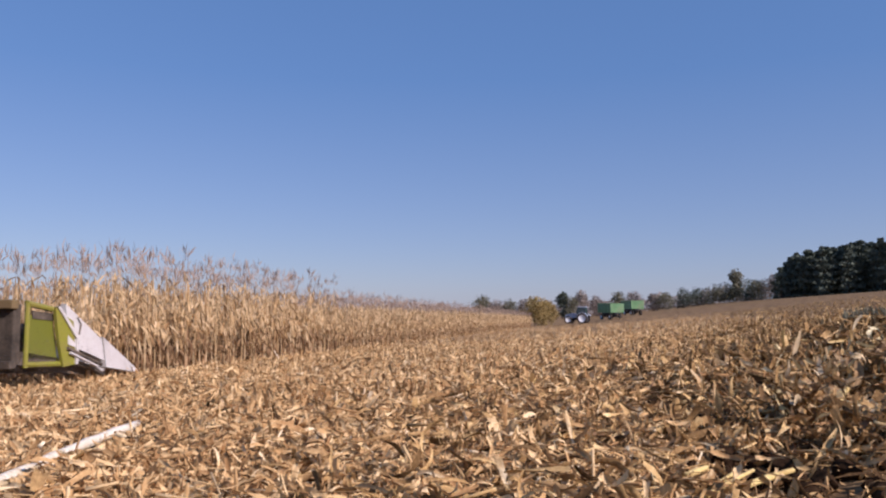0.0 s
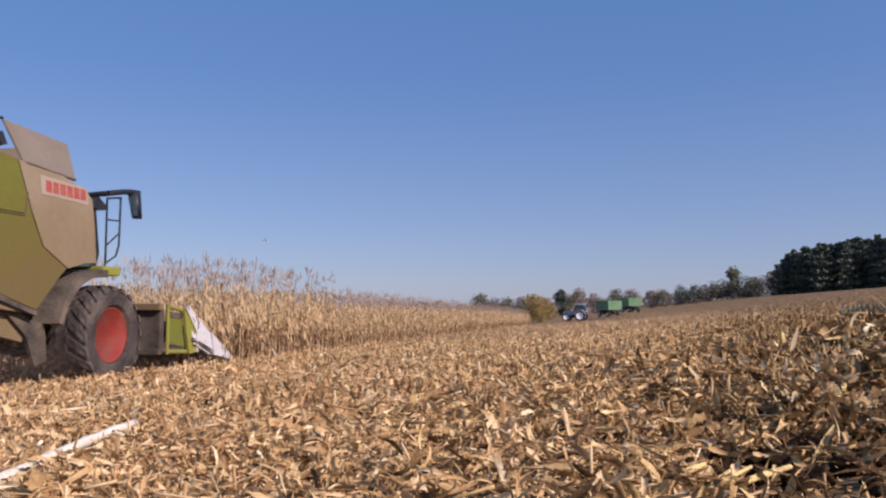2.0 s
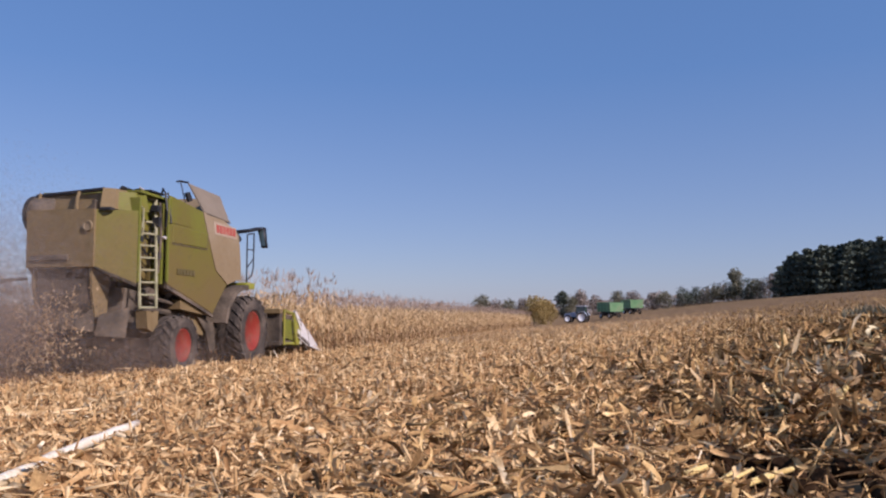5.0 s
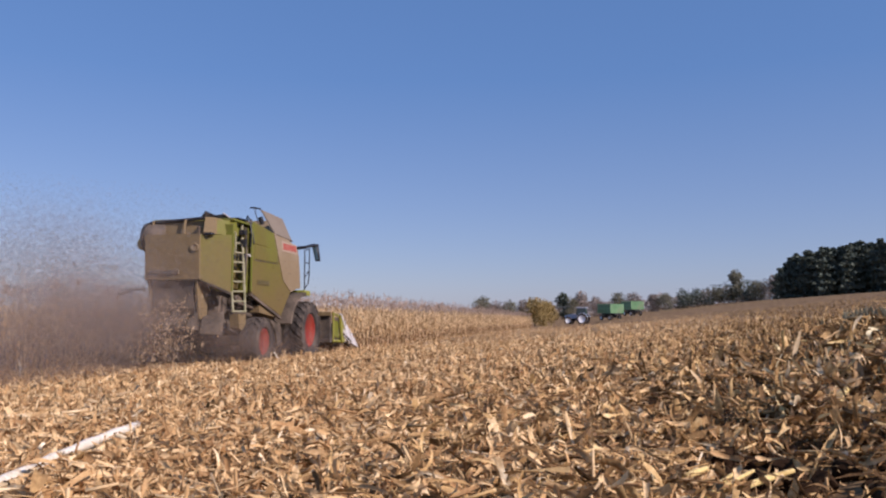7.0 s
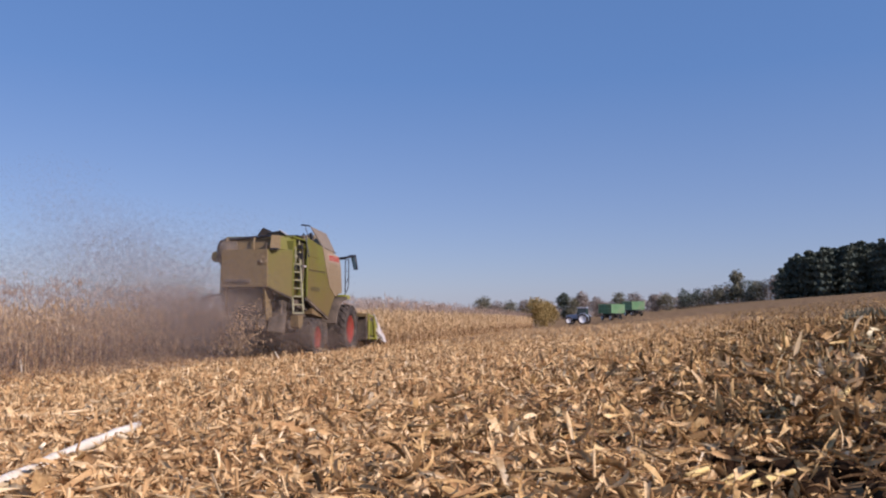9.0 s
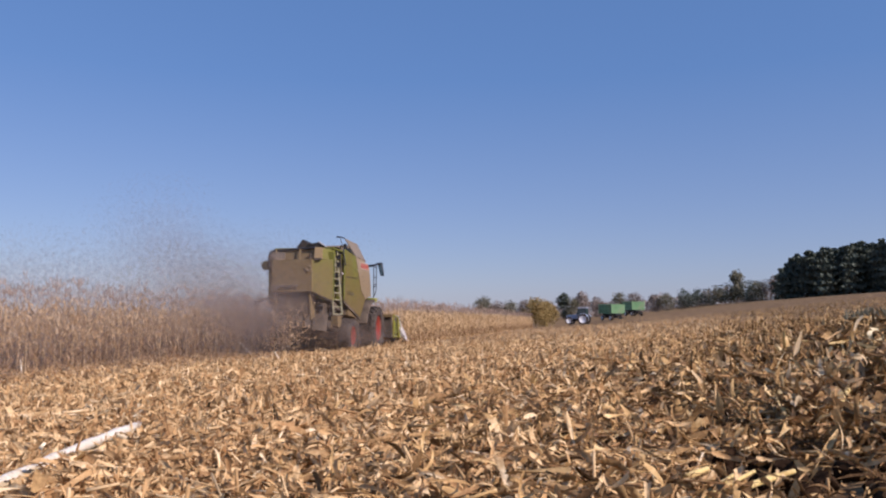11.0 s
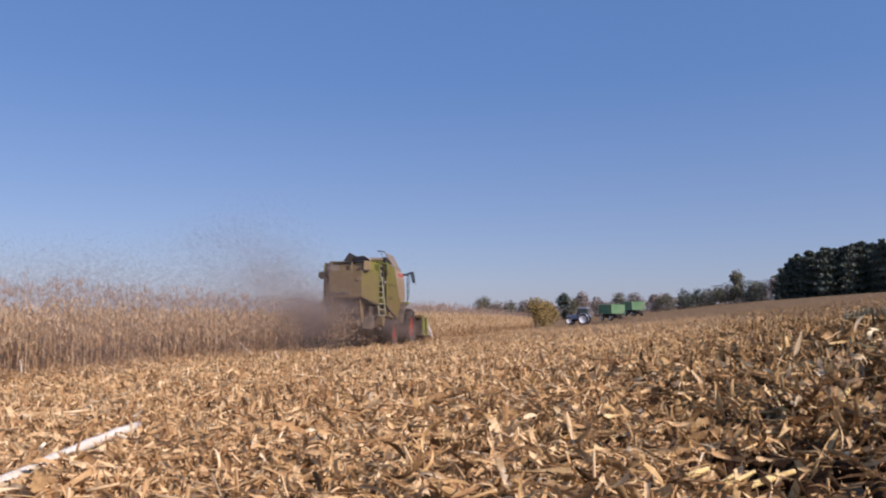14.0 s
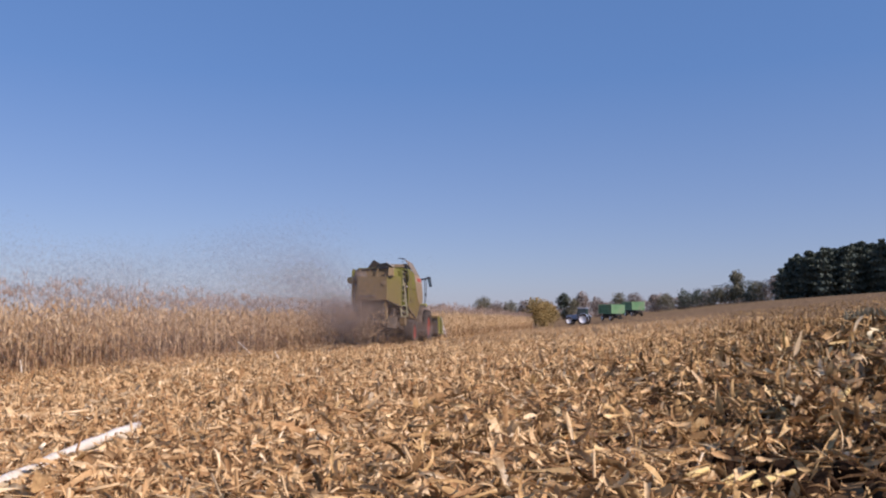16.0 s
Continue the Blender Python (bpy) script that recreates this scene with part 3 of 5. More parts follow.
def build_combine():
    c = empty("combine_harvester", "dusty lime-green combine harvester with red rims and maize header", "combine harvester")
    # chassis and inner body
    bm = soften(prism(bmesh.new(), [(-4.75, 2.2), (-4.1, 2.12), (-1.8, 1.47), (-1.0, 2.1), (-0.3, 2.3), (-0.3, 3.6), (-1.1, 3.82), (-4.2, 3.95), (-4.75, 3.9)], -1.2, 1.2), 0.05)
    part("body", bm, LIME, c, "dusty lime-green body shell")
    bm = soften(prism(bmesh.new(), [(-4.9, 1.15), (-4.7, 1.95), (-1.6, 1.6), (-0.6, 1.9), (0.9, 1.5), (0.9, 0.95), (-1.0, 0.72), (-3.2, 0.8)], -0.95, 0.95), 0.05)
    part("chassis", bm, UNDER, c, "dusty dark machinery under the body")
    bm = bmesh.new()
    rod(bm, (-1.5, -0.03, 0.93), (1.5, -0.03, 0.93), 0.2, 12)
    box(bm, -0.9, 0.9, -0.3, 0.3, 0.8, 1.5, 0.05)
    part("front_axle", bm, UNDER, c)
    bm = bmesh.new()
    box(bm, -1.55, 1.55, -3.94, -3.7, 0.58, 0.82, 0.04)
    box(bm, -0.25, 0.25, -3.95, -3.6, 0.8, 1.2, 0.03)
    part("rear_axle", bm, UNDER, c)
    # tank, straps and shields between the wheels, on both sides
    for s in (1, -1):
        bm = soften(prism(bmesh.new(), [(-2.45, 1.0), (-1.75, 0.85), (-1.7, 1.3), (-2.2, 1.5), (-2.5, 1.4)], s * 0.98, s * 1.3), 0.06)
        part("fuel_tank", bm, DUSTY, c, "dust-covered tank behind the front wheel")
        bm = soften(prism(bmesh.new(), [(-2.2, 1.32), (-1.28, 1.16), (-1.2, 0.5), (-1.5, 0.42), (-1.75, 0.95)], s * 1.31, s * 1.38), 0.015)
        part("shield", bm, UNDER, c)
        part("side_shield", soften(prism(bmesh.new(), [(-3.3, 1.72), (-2.0, 1.48), (-2.0, 1.36), (-3.3, 1.5)], s * 1.2, s * 1.5), 0.02), DUSTY, c)
        part("step", soften(prism(bmesh.new(), [(-2.9, 0.62), (-2.5, 0.6), (-2.5, 0.66), (-2.9, 0.7)], s * 0.95, s * 1.4), 0.01), UNDER, c)
        for k in range(4):
            part("hydraulic_hose", rods([(s * 1.05, -2.9 + 0.3 * k, 1.5), (s * 1.28, -2.75 + 0.3 * k, 1.15 - 0.08 * (k % 2)), (s * 1.1, -2.6 + 0.32 * k, 0.85)], 0.03, 6), BLACK, c)
        bm = bmesh.new()
        rod(bm, (s * 1.1, -4.5, 1.5), (s * 1.25, -2.2, 1.35), 0.07, 8)
        rod(bm, (s * 1.3, -4.4, 1.75), (s * 1.3, -2.0, 1.5), 0.045, 8)
        part("drive_shaft", bm, UNDER, c)
        for y, z, r in ((-3.05, 1.62, 0.24), (-2.35, 1.45, 0.17), (-4.15, 1.78, 0.2)):
            bm = lathe(bmesh.new(), [(1.02, r * 0.9), (1.2, r), (1.26, r * 0.9), (1.22, r * 0.4), (1.3, 0.03)], 18, s)
            bmesh.ops.translate(bm, vec=(0, y, z), verts=bm.verts)
            part("pulley", bm, UNDER, c)
    # side skins
    green = [(-1.76, 1.40), (-4.02, 2.05), (-4.06, 2.2), (-4.06, 3.6), (-3.97, 4.1), (-3.3, 4.05), (-2.28, 3.95), (-1.98, 3.1), (-1.66, 2.52), (-0.97, 2.17), (-1.2, 1.97)]
    tan = [(-2.27, 3.95), (-1.12, 3.88), (-0.42, 3.68), (-0.26, 3.55), (-0.12, 2.33), (-0.45, 2.30), (-0.96, 2.17), (-1.65, 2.52), (-1.97, 3.1)]
    for s in (1, -1):
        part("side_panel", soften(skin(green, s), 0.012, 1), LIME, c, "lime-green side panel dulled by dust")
        part("front_side_panel", soften(skin(tan, s, 0.05, 0.012), 0.012, 1), TAN, c, "white side panel caked in tan dust")
        part("service_flap", soften(skin([(-3.86, 3.02), (-2.16, 3.03), (-2.08, 3.40), (-3.84, 3.44)], s, 0.03, 0.028), 0.012, 1), LIME, c)
        part("upper_side_panel", soften(skin([(-4.02, 3.47), (-2.9, 3.47), (-3.05, 3.98), (-3.93, 4.06)], s, 0.02, 0.028), 0.05, 2), LIME, c, "greener upper panel")
        part("flap_seam", skin([(-3.86, 2.985), (-2.14, 2.995), (-2.14, 3.012), (-3.86, 3.002)], s, 0.02, 0.03), UNDER, c)
        part("panel_seam", skin([(-2.16, 3.0), (-2.14, 3.0), (-2.06, 3.41), (-2.08, 3.41)], s, 0.02, 0.03), UNDER, c)
        part("corner_strip", skin([(-4.09, 2.1), (-4.02, 2.1), (-4.02, 4.0), (-4.09, 4.0)], s, 0.04, 0.026), LIME_HALF, c, "bright green panel edge beside the ladder")
        part("sill", skin([(-1.74, 1.30), (-4.04, 1.96), (-4.04, 2.05), (-1.76, 1.39)], s, 0.08, -0.01), UNDER, c)
        # fender
        out, inn = [], []
        for a in range(0, 11):
            an = radians(84 + a * 8.4)
            out.append((1.30 * math.cos(an) - 0.1, 0.9 + 1.30 * math.sin(an)))
            inn.append((1.18 * math.cos(an) - 0.1, 0.9 + 1.16 * math.sin(an)))
        bm = prism(bmesh.new(), out + inn[::-1], s * 1.18, s * 1.74)
        part("fender", bm, UNDER, c, "dark dusty front fender")
        # letter-sized red marks in place of the maker's name
        bm = bmesh.new()
        for i in range(6):
            y0 = -1.62 + i * 0.196
            k = skin([(y0, 3.50), (y0 + 0.155, 3.495), (y0 + 0.165, 3.70), (y0 + 0.01, 3.71)], s, 0.01, 0.046)
            tmp = bpy.data.meshes.new("tmp")
            k.to_mesh(tmp)
            k.free()
            bm.from_mesh(tmp)
            bpy.data.meshes.remove(tmp)
        part("maker_mark", bm, RED_MARK, c, "faded red maker's mark bars")
        part("mark_backing", skin([(-1.72, 3.44), (-0.40, 3.42), (-0.42, 3.74), (-1.75, 3.78)], s, 0.01, 0.04), WIPED, c, "paler wiped patch behind the mark")
        bm = bmesh.new()
        for i in range(6):
            y0 = -3.62 + i * 0.15
            x0 = s * 1.578
            box(bm, min(x0, x0 + s * 0.008), max(x0, x0 + s * 0.008), y0, y0 + 0.11, 2.30, 2.44)
        part("model_mark", bm, OLIVE_MARK, c, "faint model mark bars")
    # grain tank and its raised flaps
    bm = soften(prism(bmesh.new(), [(-2.75, 3.7), (-0.75, 3.65), (-0.75, 3.95), (-2.75, 4.0)], -1.34, 1.34), 0.03)
    part("grain_tank", bm, TAN, c)
    for s in (1, -1):
        bm = bmesh.new()
        hexa(bm, [(s * 1.50, -2.12, 3.92), (s * 1.50, -0.72, 3.84), (s * 1.45, -0.72, 3.84), (s * 1.45, -2.12, 3.92)],
             [(s * 0.95, -2.0, 4.74), (s * 0.98, -0.30, 4.66), (s * 0.94, -0.30, 4.66), (s * 0.91, -2.0, 4.74)])
        part("tank_flap", soften(bm, 0.012, 1), FLAP if s > 0 else BLACK, c, "dust-brown raised grain tank flap" if s > 0 else "dark raised grain tank flap")
        if s > 0:
            bm = rods([(s * 0.93, -1.98, 4.76), (s * 0.72, -2.05, 4.80), (s * 0.52, -1.84, 4.83)], 0.026, 6)
            rod(bm, (s * 0.74, -2.05, 4.79), (s * 0.95, -2.15, 4.2), 0.015, 6)
            part("flap_stay", bm, BLACK, c)
            part("work_light", rod(bmesh.new(), (s * 0.98, -2.14, 4.48), (s * 1.02, -2.06, 4.26), 0.075, 8), BLACK, c, "small black work light")
        part("flap_crease", hexa(bmesh.new(), [(s * 1.515, -2.1, 3.93), (s * 1.515, -0.72, 3.86), (s * 1.505, -0.72, 3.84), (s * 1.505, -2.1, 3.9)],
                                 [(s * 1.50, -2.1, 3.95), (s * 1.50, -0.72, 3.88), (s * 1.49, -0.72, 3.88), (s * 1.49, -2.1, 3.95)]), UNDER, c)
    bm = hexa(bmesh.new(), [(-1.0, -0.85, 3.9), (1.0, -0.85, 3.9), (1.0, -0.79, 3.9), (-1.0, -0.79, 3.9)],
              [(-0.9, -0.45, 4.6), (0.9, -0.45, 4.6), (0.9, -0.39, 4.6), (-0.9, -0.39, 4.6)])
    part("front_tank_flap", soften(bm, 0.015, 1), TAN, c)
    # dark rear flap of the tank, folded up to a low peak
    bm = hexa(bmesh.new(), [(-0.95, -2.62, 4.0), (0.78, -2.62, 4.0), (0.78, -2.56, 4.0), (-0.95, -2.56, 4.0)],
              [(-0.45, -2.72, 4.46), (0.02, -2.72, 4.53), (0.02, -2.68, 4.53), (-0.45, -2.68, 4.46)])
    part("rear_tank_flap", soften(bm, 0.01, 1), BLACK, c, "dark raised rear tank flap")
    part("flap_edge", rods([(0.02, -2.73, 4.55), (0.79, -2.66, 4.06)], 0.02, 6), WHITE, c, "pale flap edge")
    # cab
    bm = soften(prism(bmesh.new(), [(-0.30, 2.12), (0.6, 2.12), (0.78, 2.6), (0.62, 3.52), (-0.30, 3.52)], -0.98, 0.98), 0.04)
    cab = part("cab", bm, GLASS, c, "tinted cab glass with dark frame")
    bm = soften(prism(bmesh.new(), [(-0.5, 3.5), (0.8, 3.5), (0.86, 3.6), (0.6, 3.74), (-0.5, 3.74)], -1.12, 1.12), 0.04)
    part("roof", bm, BLACK, cab, "dark cab roof")
    for s in (1, -1):
        for a, b in (((-0.28, 2.1), (-0.28, 3.52)), ((0.2, 2.1), (0.2, 3.52)), ((0.6, 2.1), (0.78, 2.6)), ((0.78, 2.6), (0.62, 3.52))):
            part("cab_pillar", rod(bmesh.new(), (s * 0.99, *a), (s * 0.99, *b), 0.035), BLACK, cab)
        # platform, rail and mirror
        bm = box(bmesh.new(), min(s * 1.0, s * 1.72), max(s * 1.0, s * 1.72), -0.12, 0.48, 2.10, 2.27, 0.03)
        part("platform", bm, LIME_CLEAN, c, "green step platform beside the cab")
        bm = rods([(s * 1.66, 0.04, 2.27), (s * 1.66, 0.04, 3.62), (s * 1.66, 0.50, 3.70), (s * 1.66, 0.48, 2.72), (s * 1.66, 0.38, 2.5), (s * 1.66, 0.04, 2.33)], 0.02)
        rod(bm, (s * 1.66, 0.04, 3.2), (s * 1.66, 0.49, 3.22), 0.017)
        rod(bm, (s * 1.66, 0.04, 2.68), (s * 1.66, 0.49, 2.98), 0.017)
        part("guard_rail", bm, BLACK, c)
        bm = rods([(s * 1.1, -0.1, 3.66), (s * 1.66, 0.04, 3.72), (s * 1.72, 0.5, 3.82), (s * 1.76, 0.8, 3.86)], 0.055, 8)
        arm = part("mirror_arm", bm, BLACK, c)
        bm = hexa(bmesh.new(), [(s * 1.80, 0.70, 3.30), (s * 1.94, 0.72, 3.30), (s * 1.94, 0.84, 3.30), (s * 1.80, 0.82, 3.30)],
                  [(s * 1.64, 0.74, 3.90), (s * 1.84, 0.76, 3.90), (s * 1.84, 0.92, 3.90), (s * 1.64, 0.90, 3.90)])
        part("mirror", soften(bm, 0.045), BLACK, arm, "black mirror housing", True)
        part("mirror_glass", hexa(bmesh.new(), [(s * 1.82, 0.69, 3.35), (s * 1.92, 0.71, 3.35), (s * 1.92, 0.715, 3.35), (s * 1.82, 0.695, 3.35)],
                                  [(s * 1.67, 0.73, 3.84), (s * 1.81, 0.75, 3.84), (s * 1.81, 0.755, 3.84), (s * 1.67, 0.735, 3.84)]), GLASS, arm)
    # rear hood: a broad brown back that rounds into slanted green flanks
    T, H = -5.62, 0.78
    for s in (1, -1):
        bm, w = bmesh.new(), 1.43 if s > 0 else 0.90
        hexa(bm, [(s * w, -5.06, 2.02), (s * H, T + 0.02, 2.38), (s * (H - 0.4), T + 0.3, 2.42), (s * (w - 0.43), -4.9, 2.15)],
             [(s * w, -5.06, 3.60), (s * H, T + 0.02, 3.57), (s * (H - 0.4), T + 0.3, 3.57), (s * (w - 0.43), -4.9, 3.60)])
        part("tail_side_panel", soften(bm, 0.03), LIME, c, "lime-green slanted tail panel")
        bm = hexa(bmesh.new(), [(s * (w - 0.01), -5.06, 1.95), (s * H, T + 0.05, 2.33), (s * (H - 0.1), T + 0.1, 2.34), (s * (w - 0.09), -5.06, 1.97)],
                  [(s * (w + 0.005), -5.06, 2.02), (s * (H + 0.01), T + 0.03, 2.39), (s * (H - 0.1), T + 0.1, 2.4), (s * (w - 0.09), -5.06, 2.03)])
        part("tail_sill", bm, UNDER, c)
    bm = hexa(bmesh.new(), [(1.06, -5.36, 3.60), (1.34, -4.95, 3.60), (1.42, -4.62, 3.62), (1.02, -4.62, 3.62)],
              [(1.02, -5.28, 4.0), (1.27, -4.93, 4.02), (1.34, -4.62, 4.04), (0.97, -4.62, 4.04)])
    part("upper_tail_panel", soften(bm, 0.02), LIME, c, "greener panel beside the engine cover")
    bm = hexa(bmesh.new(), [(-H - 0.01, T - 0.02, 2.36), (H + 0.01, T - 0.02, 2.36), (H, -5.0, 2.3), (-H, -5.0, 2.3)],
              [(-H - 0.01, T - 0.05, 3.58), (H + 0.01, T - 0.05, 3.58), (H, -5.0, 3.6), (-H, -5.0, 3.6)])
    part("tail_hood", soften(bm, 0.09, 3), DUSTY, c, "tail hood brown with dust")
    # no recess is cut; a dark box on the hood draws its shade
    part("tail_recess", box(bmesh.new(), -H + 0.14, 0.22, T - 0.075, T - 0.02, 2.50, 2.62, 0.02), UNDER, c, "dark raised block in place of a shaded tail recess")
    bm = lathe(bmesh.new(), [(0.0, 0.12), (0.03, 0.11), (0.03, 0.075), (0.015, 0.07), (0.015, 0.01)], 16)
    part("tail_badge", bm, TAN, c, "round badge on the tail").matrix_local = pose(0.66, T - 0.055, 3.22, 0, 0, -90)
    # engine deck behind the tank: recessed wall, dark rail on posts, corner box
    bm = hexa(bmesh.new(), [(-0.82, -5.30, 3.58), (0.84, -5.42, 3.58), (0.9, -4.4, 3.6), (-0.9, -4.4, 3.6)],
              [(-0.82, -5.22, 3.93), (0.84, -5.34, 3.98), (0.9, -4.4, 4.0), (-0.9, -4.4, 3.96)])
    part("engine_cover", soften(bm, 0.03), DUSTY, c, "brown dusty engine cover")
    part("cover_rim", rods([(-0.92, -5.20, 3.96), (0.84, -5.43, 4.03)], 0.045, 8), BLACK, c, "dark rail along the engine deck")
    for x, y in ((-0.80, -5.26), (0.22, -5.39)):
        part("deck_post", rods([(x, y - 0.05, 3.56), (x, y - 0.06, 3.80), (x + 0.02, y - 0.02, 4.0)], 0.035, 8), DUSTY, c)
    part("deck_latch", box(bmesh.new(), 0.62, 0.70, -5.52, -5.40, 3.58, 3.80, 0.015), UNDER, c)
    part("cover_corner", soften(hexa(bmesh.new(), [(0.84, -5.56, 3.60), (1.10, -5.40, 3.60), (1.12, -4.9, 3.62), (0.84, -4.9, 3.62)],
                                     [(0.84, -5.46, 4.06), (1.06, -5.34, 4.05), (1.06, -4.9, 4.06), (0.84, -4.9, 4.06)]), 0.02), DUSTY, c)
    part("corner_grip", box(bmesh.new(), 0.86, 1.10, -5.60, -5.42, 3.56, 3.62, 0.01), BLACK, c)
    part("tank_ledge", soften(prism(bmesh.new(), [(-4.9, 4.03), (-2.7, 3.99), (-2.7, 4.05), (-4.9, 4.09)], -1.0, 1.38), 0.01, 1), LIME_HALF, c, "pale green deck edge")
    # rotary air screen on the far flank
    bm = lathe(bmesh.new(), [(0.4, 0.30), (0.44, 0.40), (0.94, 0.43), (1.00, 0.40), (1.02, 0.2), (1.00, 0.02)], 26, -1)
    bmesh.ops.translate(bm, vec=(0, -5.08, 3.54), verts=bm.verts)
    part("air_screen", bm, UNDER, c, "round dusty radiator screen", True)
    part("screen_rim", lathe(bmesh.new(), [(0.97, 0.445), (1.03, 0.445), (1.03, 0.39), (0.97, 0.39)], 26, -1), BLACK, c, "dark rim").matrix_local = pose(0, -5.08, 3.54)
    bm = box(bmesh.new(), -0.92, -0.70, -5.40, -4.6, 2.28, 3.3, 0.11)
    part("screen_housing", bm, UNDER, c)
    # straw outlet
    for x in (H - 0.14, -H + 0.06):
        bm = soften(prism(bmesh.new(), [(-4.9, 2.2), (-5.55, 2.38), (-5.5, 1.85), (-5.35, 1.30), (-4.95, 1.25)], x, x + 0.05), 0.012, 1)
        part("chute_plate", bm, DUSTY, c, "tan chute plate below the tail")
    bm = soften(prism(bmesh.new(), [(-4.5, 1.0), (-5.2, 0.95), (-5.45, 1.6), (-5.5, 2.4), (-4.5, 2.4)], -H + 0.16, H - 0.2), 0.04)
    part("straw_chopper", bm, UNDER, c, "dark straw chopper")
    for i in range(5):
        x = -0.62 + i * 0.31
        part("spreader_vane", soften(prism(bmesh.new(), [(-5.35, 1.5), (-5.95, 1.25), (-5.95, 1.05), (-5.3, 1.0)], x, x + 0.03), 0.008, 1), UNDER, c)
    part("chopper_guard", soften(hexa(bmesh.new(), [(0.72, -5.40, 0.92), (1.16, -4.96, 0.86), (1.12, -4.90, 0.86), (0.68, -5.34, 0.92)],
                                      [(0.78, -5.36, 1.36), (1.20, -4.92, 1.52), (1.16, -4.86, 1.52), (0.74, -5.30, 1.36)]), 0.015, 1), UNDER, c, "dark side plate of the chopper")
    bm = soften(prism(bmesh.new(), [(-4.36, 1.16), (-4.58, 0.98), (-4.78, 1.06), (-4.84, 1.44), (-4.36, 1.44)], 1.30, 1.56), 0.03)
    part("bracket", bm, DUSTY, c, "tan toolbox under the ladder")
    bm = rods([(-0.7, -5.7, 2.12), (-0.95, -5.95, 2.08), (-1.12, -6.2, 1.98)], 0.035, 8)
    rod(bm, (-0.98, -6.0, 2.07), (-1.15, -6.25, 1.96), 0.055, 8)
    rod(bm, (-1.15, -6.25, 1.97), (-1.17, -6.27, 1.80), 0.03, 8)
    part("marker_arm", bm, BLACK, c)
    # unloading auger folded along the far flank
    bm = rods([(-1.35, -0.9, 3.75), (-1.5, -4.6, 3.45)], 0.19, 14)
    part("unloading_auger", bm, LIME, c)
    # service ladder with the machinery bay behind it
    part("machinery_bay", box(bmesh.new(), 0.76, 1.04, -5.0, -4.0, 2.1, 3.98, 0.02), LIME_HALF, c, "olive bay wall behind the ladder")
    for i, (y, z0, z1, rr) in enumerate(((-4.14, 2.2, 3.9, 0.03), (-4.26, 2.4, 3.8, 0.04), (-4.42, 2.2, 3.6, 0.03), (-4.55, 2.6, 3.9, 0.04), (-4.70, 2.1, 3.5, 0.025), (-4.86, 2.3, 3.7, 0.035), (-4.94, 2.5, 3.4, 0.03))):
        part("pipe", rods([(1.10, y, z0), (1.20, y + 0.05, (z0 + z1) / 2), (1.06, y - 0.03, z1)], rr, 8), (LADDER, BLACK, UNDER)[i % 3], c)
    for y, z, dy, dz, m in ((-4.20, 3.60, 0.08, 0.16, UNDER), (-4.38, 3.15, 0.08, 0.12, BLACK), (-4.16, 2.85, 0.07, 0.13, BLACK), (-4.46, 2.72, 0.09, 0.12, UNDER), (-4.22, 2.42, 0.08, 0.12, DUSTY),
                            (-4.68, 3.05, 0.06, 0.09, BLACK), (-4.62, 3.75, 0.09, 0.1, BLACK), (-4.3, 2.58, 0.05, 0.07, LADDER), (-4.55, 2.35, 0.06, 0.1, BLACK), (-4.84, 2.62, 0.07, 0.1, BLACK), (-4.9, 3.3, 0.05, 0.14, BLACK), (-4.8, 3.62, 0.06, 0.08, UNDER)):
        part("control_box", box(bmesh.new(), 1.02, 1.20, y - dy, y + dy, z - dz, z + dz, 0.02), m, c)
    part("work_light", rod(bmesh.new(), (1.46, -4.12, 3.12), (1.56, -4.14, 3.10), 0.035, 10), WHITE, c)
    for z in (2.45, 2.85, 3.2, 3.55):
        part("hose", rods([(1.06, -4.1, z), (1.20, -4.32, z - 0.14), (1.18, -4.6, z + 0.05), (1.06, -4.9, z + 0.2)], 0.026, 6), BLACK, c)
    part("pipe", rods([(1.40, -5.0, 2.2), (1.44, -5.0, 3.2), (1.38, -4.96, 3.75)], 0.022, 8), LADDER, c)
    part("pipe", rods([(1.44, -4.22, 2.3), (1.48, -4.2, 3.1), (1.42, -4.18, 3.9)], 0.03, 8), UNDER, c)
    part("pipe", rods([(1.46, -4.33, 2.2), (1.42, -4.3, 2.9), (1.34, -4.26, 3.9)], 0.022, 8), LADDER, c)
    for y, z, dy, dz in ((-4.24, 3.45, 0.06, 0.11), (-4.28, 3.05, 0.05, 0.09), (-4.2, 2.68, 0.06, 0.08), (-4.95, 3.0, 0.05, 0.07), (-4.3, 3.75, 0.07, 0.07)):
        part("valve_block", box(bmesh.new(), 1.30, 1.48, y - dy, y + dy, z - dz, z + dz, 0.015), BLACK, c, "black valve block")
    for y in (-5.02, -4.08):
        part("bay_edge", box(bmesh.new(), 1.0, 1.46, y - 0.035, y + 0.035, 2.05, 3.9, 0.01), LIME_HALF, c)
    lad = part("ladder", rods([(0.98, -4.34, 4.10), (1.42, -4.88, 1.48)], 0.034, 6), LADDER, c, "dusty steel access ladder")
    part("rail", rods([(1.27, -4.10, 4.08), (1.68, -4.66, 1.49)], 0.034, 6), LADDER, lad)
    for i in range(10):
        f = i / 9.3
        part("rung", rod(bmesh.new(), (1.42 - 0.44 * f, -4.88 + 0.54 * f, 1.51 + 2.58 * f), (1.68 - 0.41 * f, -4.66 + 0.56 * f, 1.51 + 2.56 * f), 0.026), LADDER, lad)
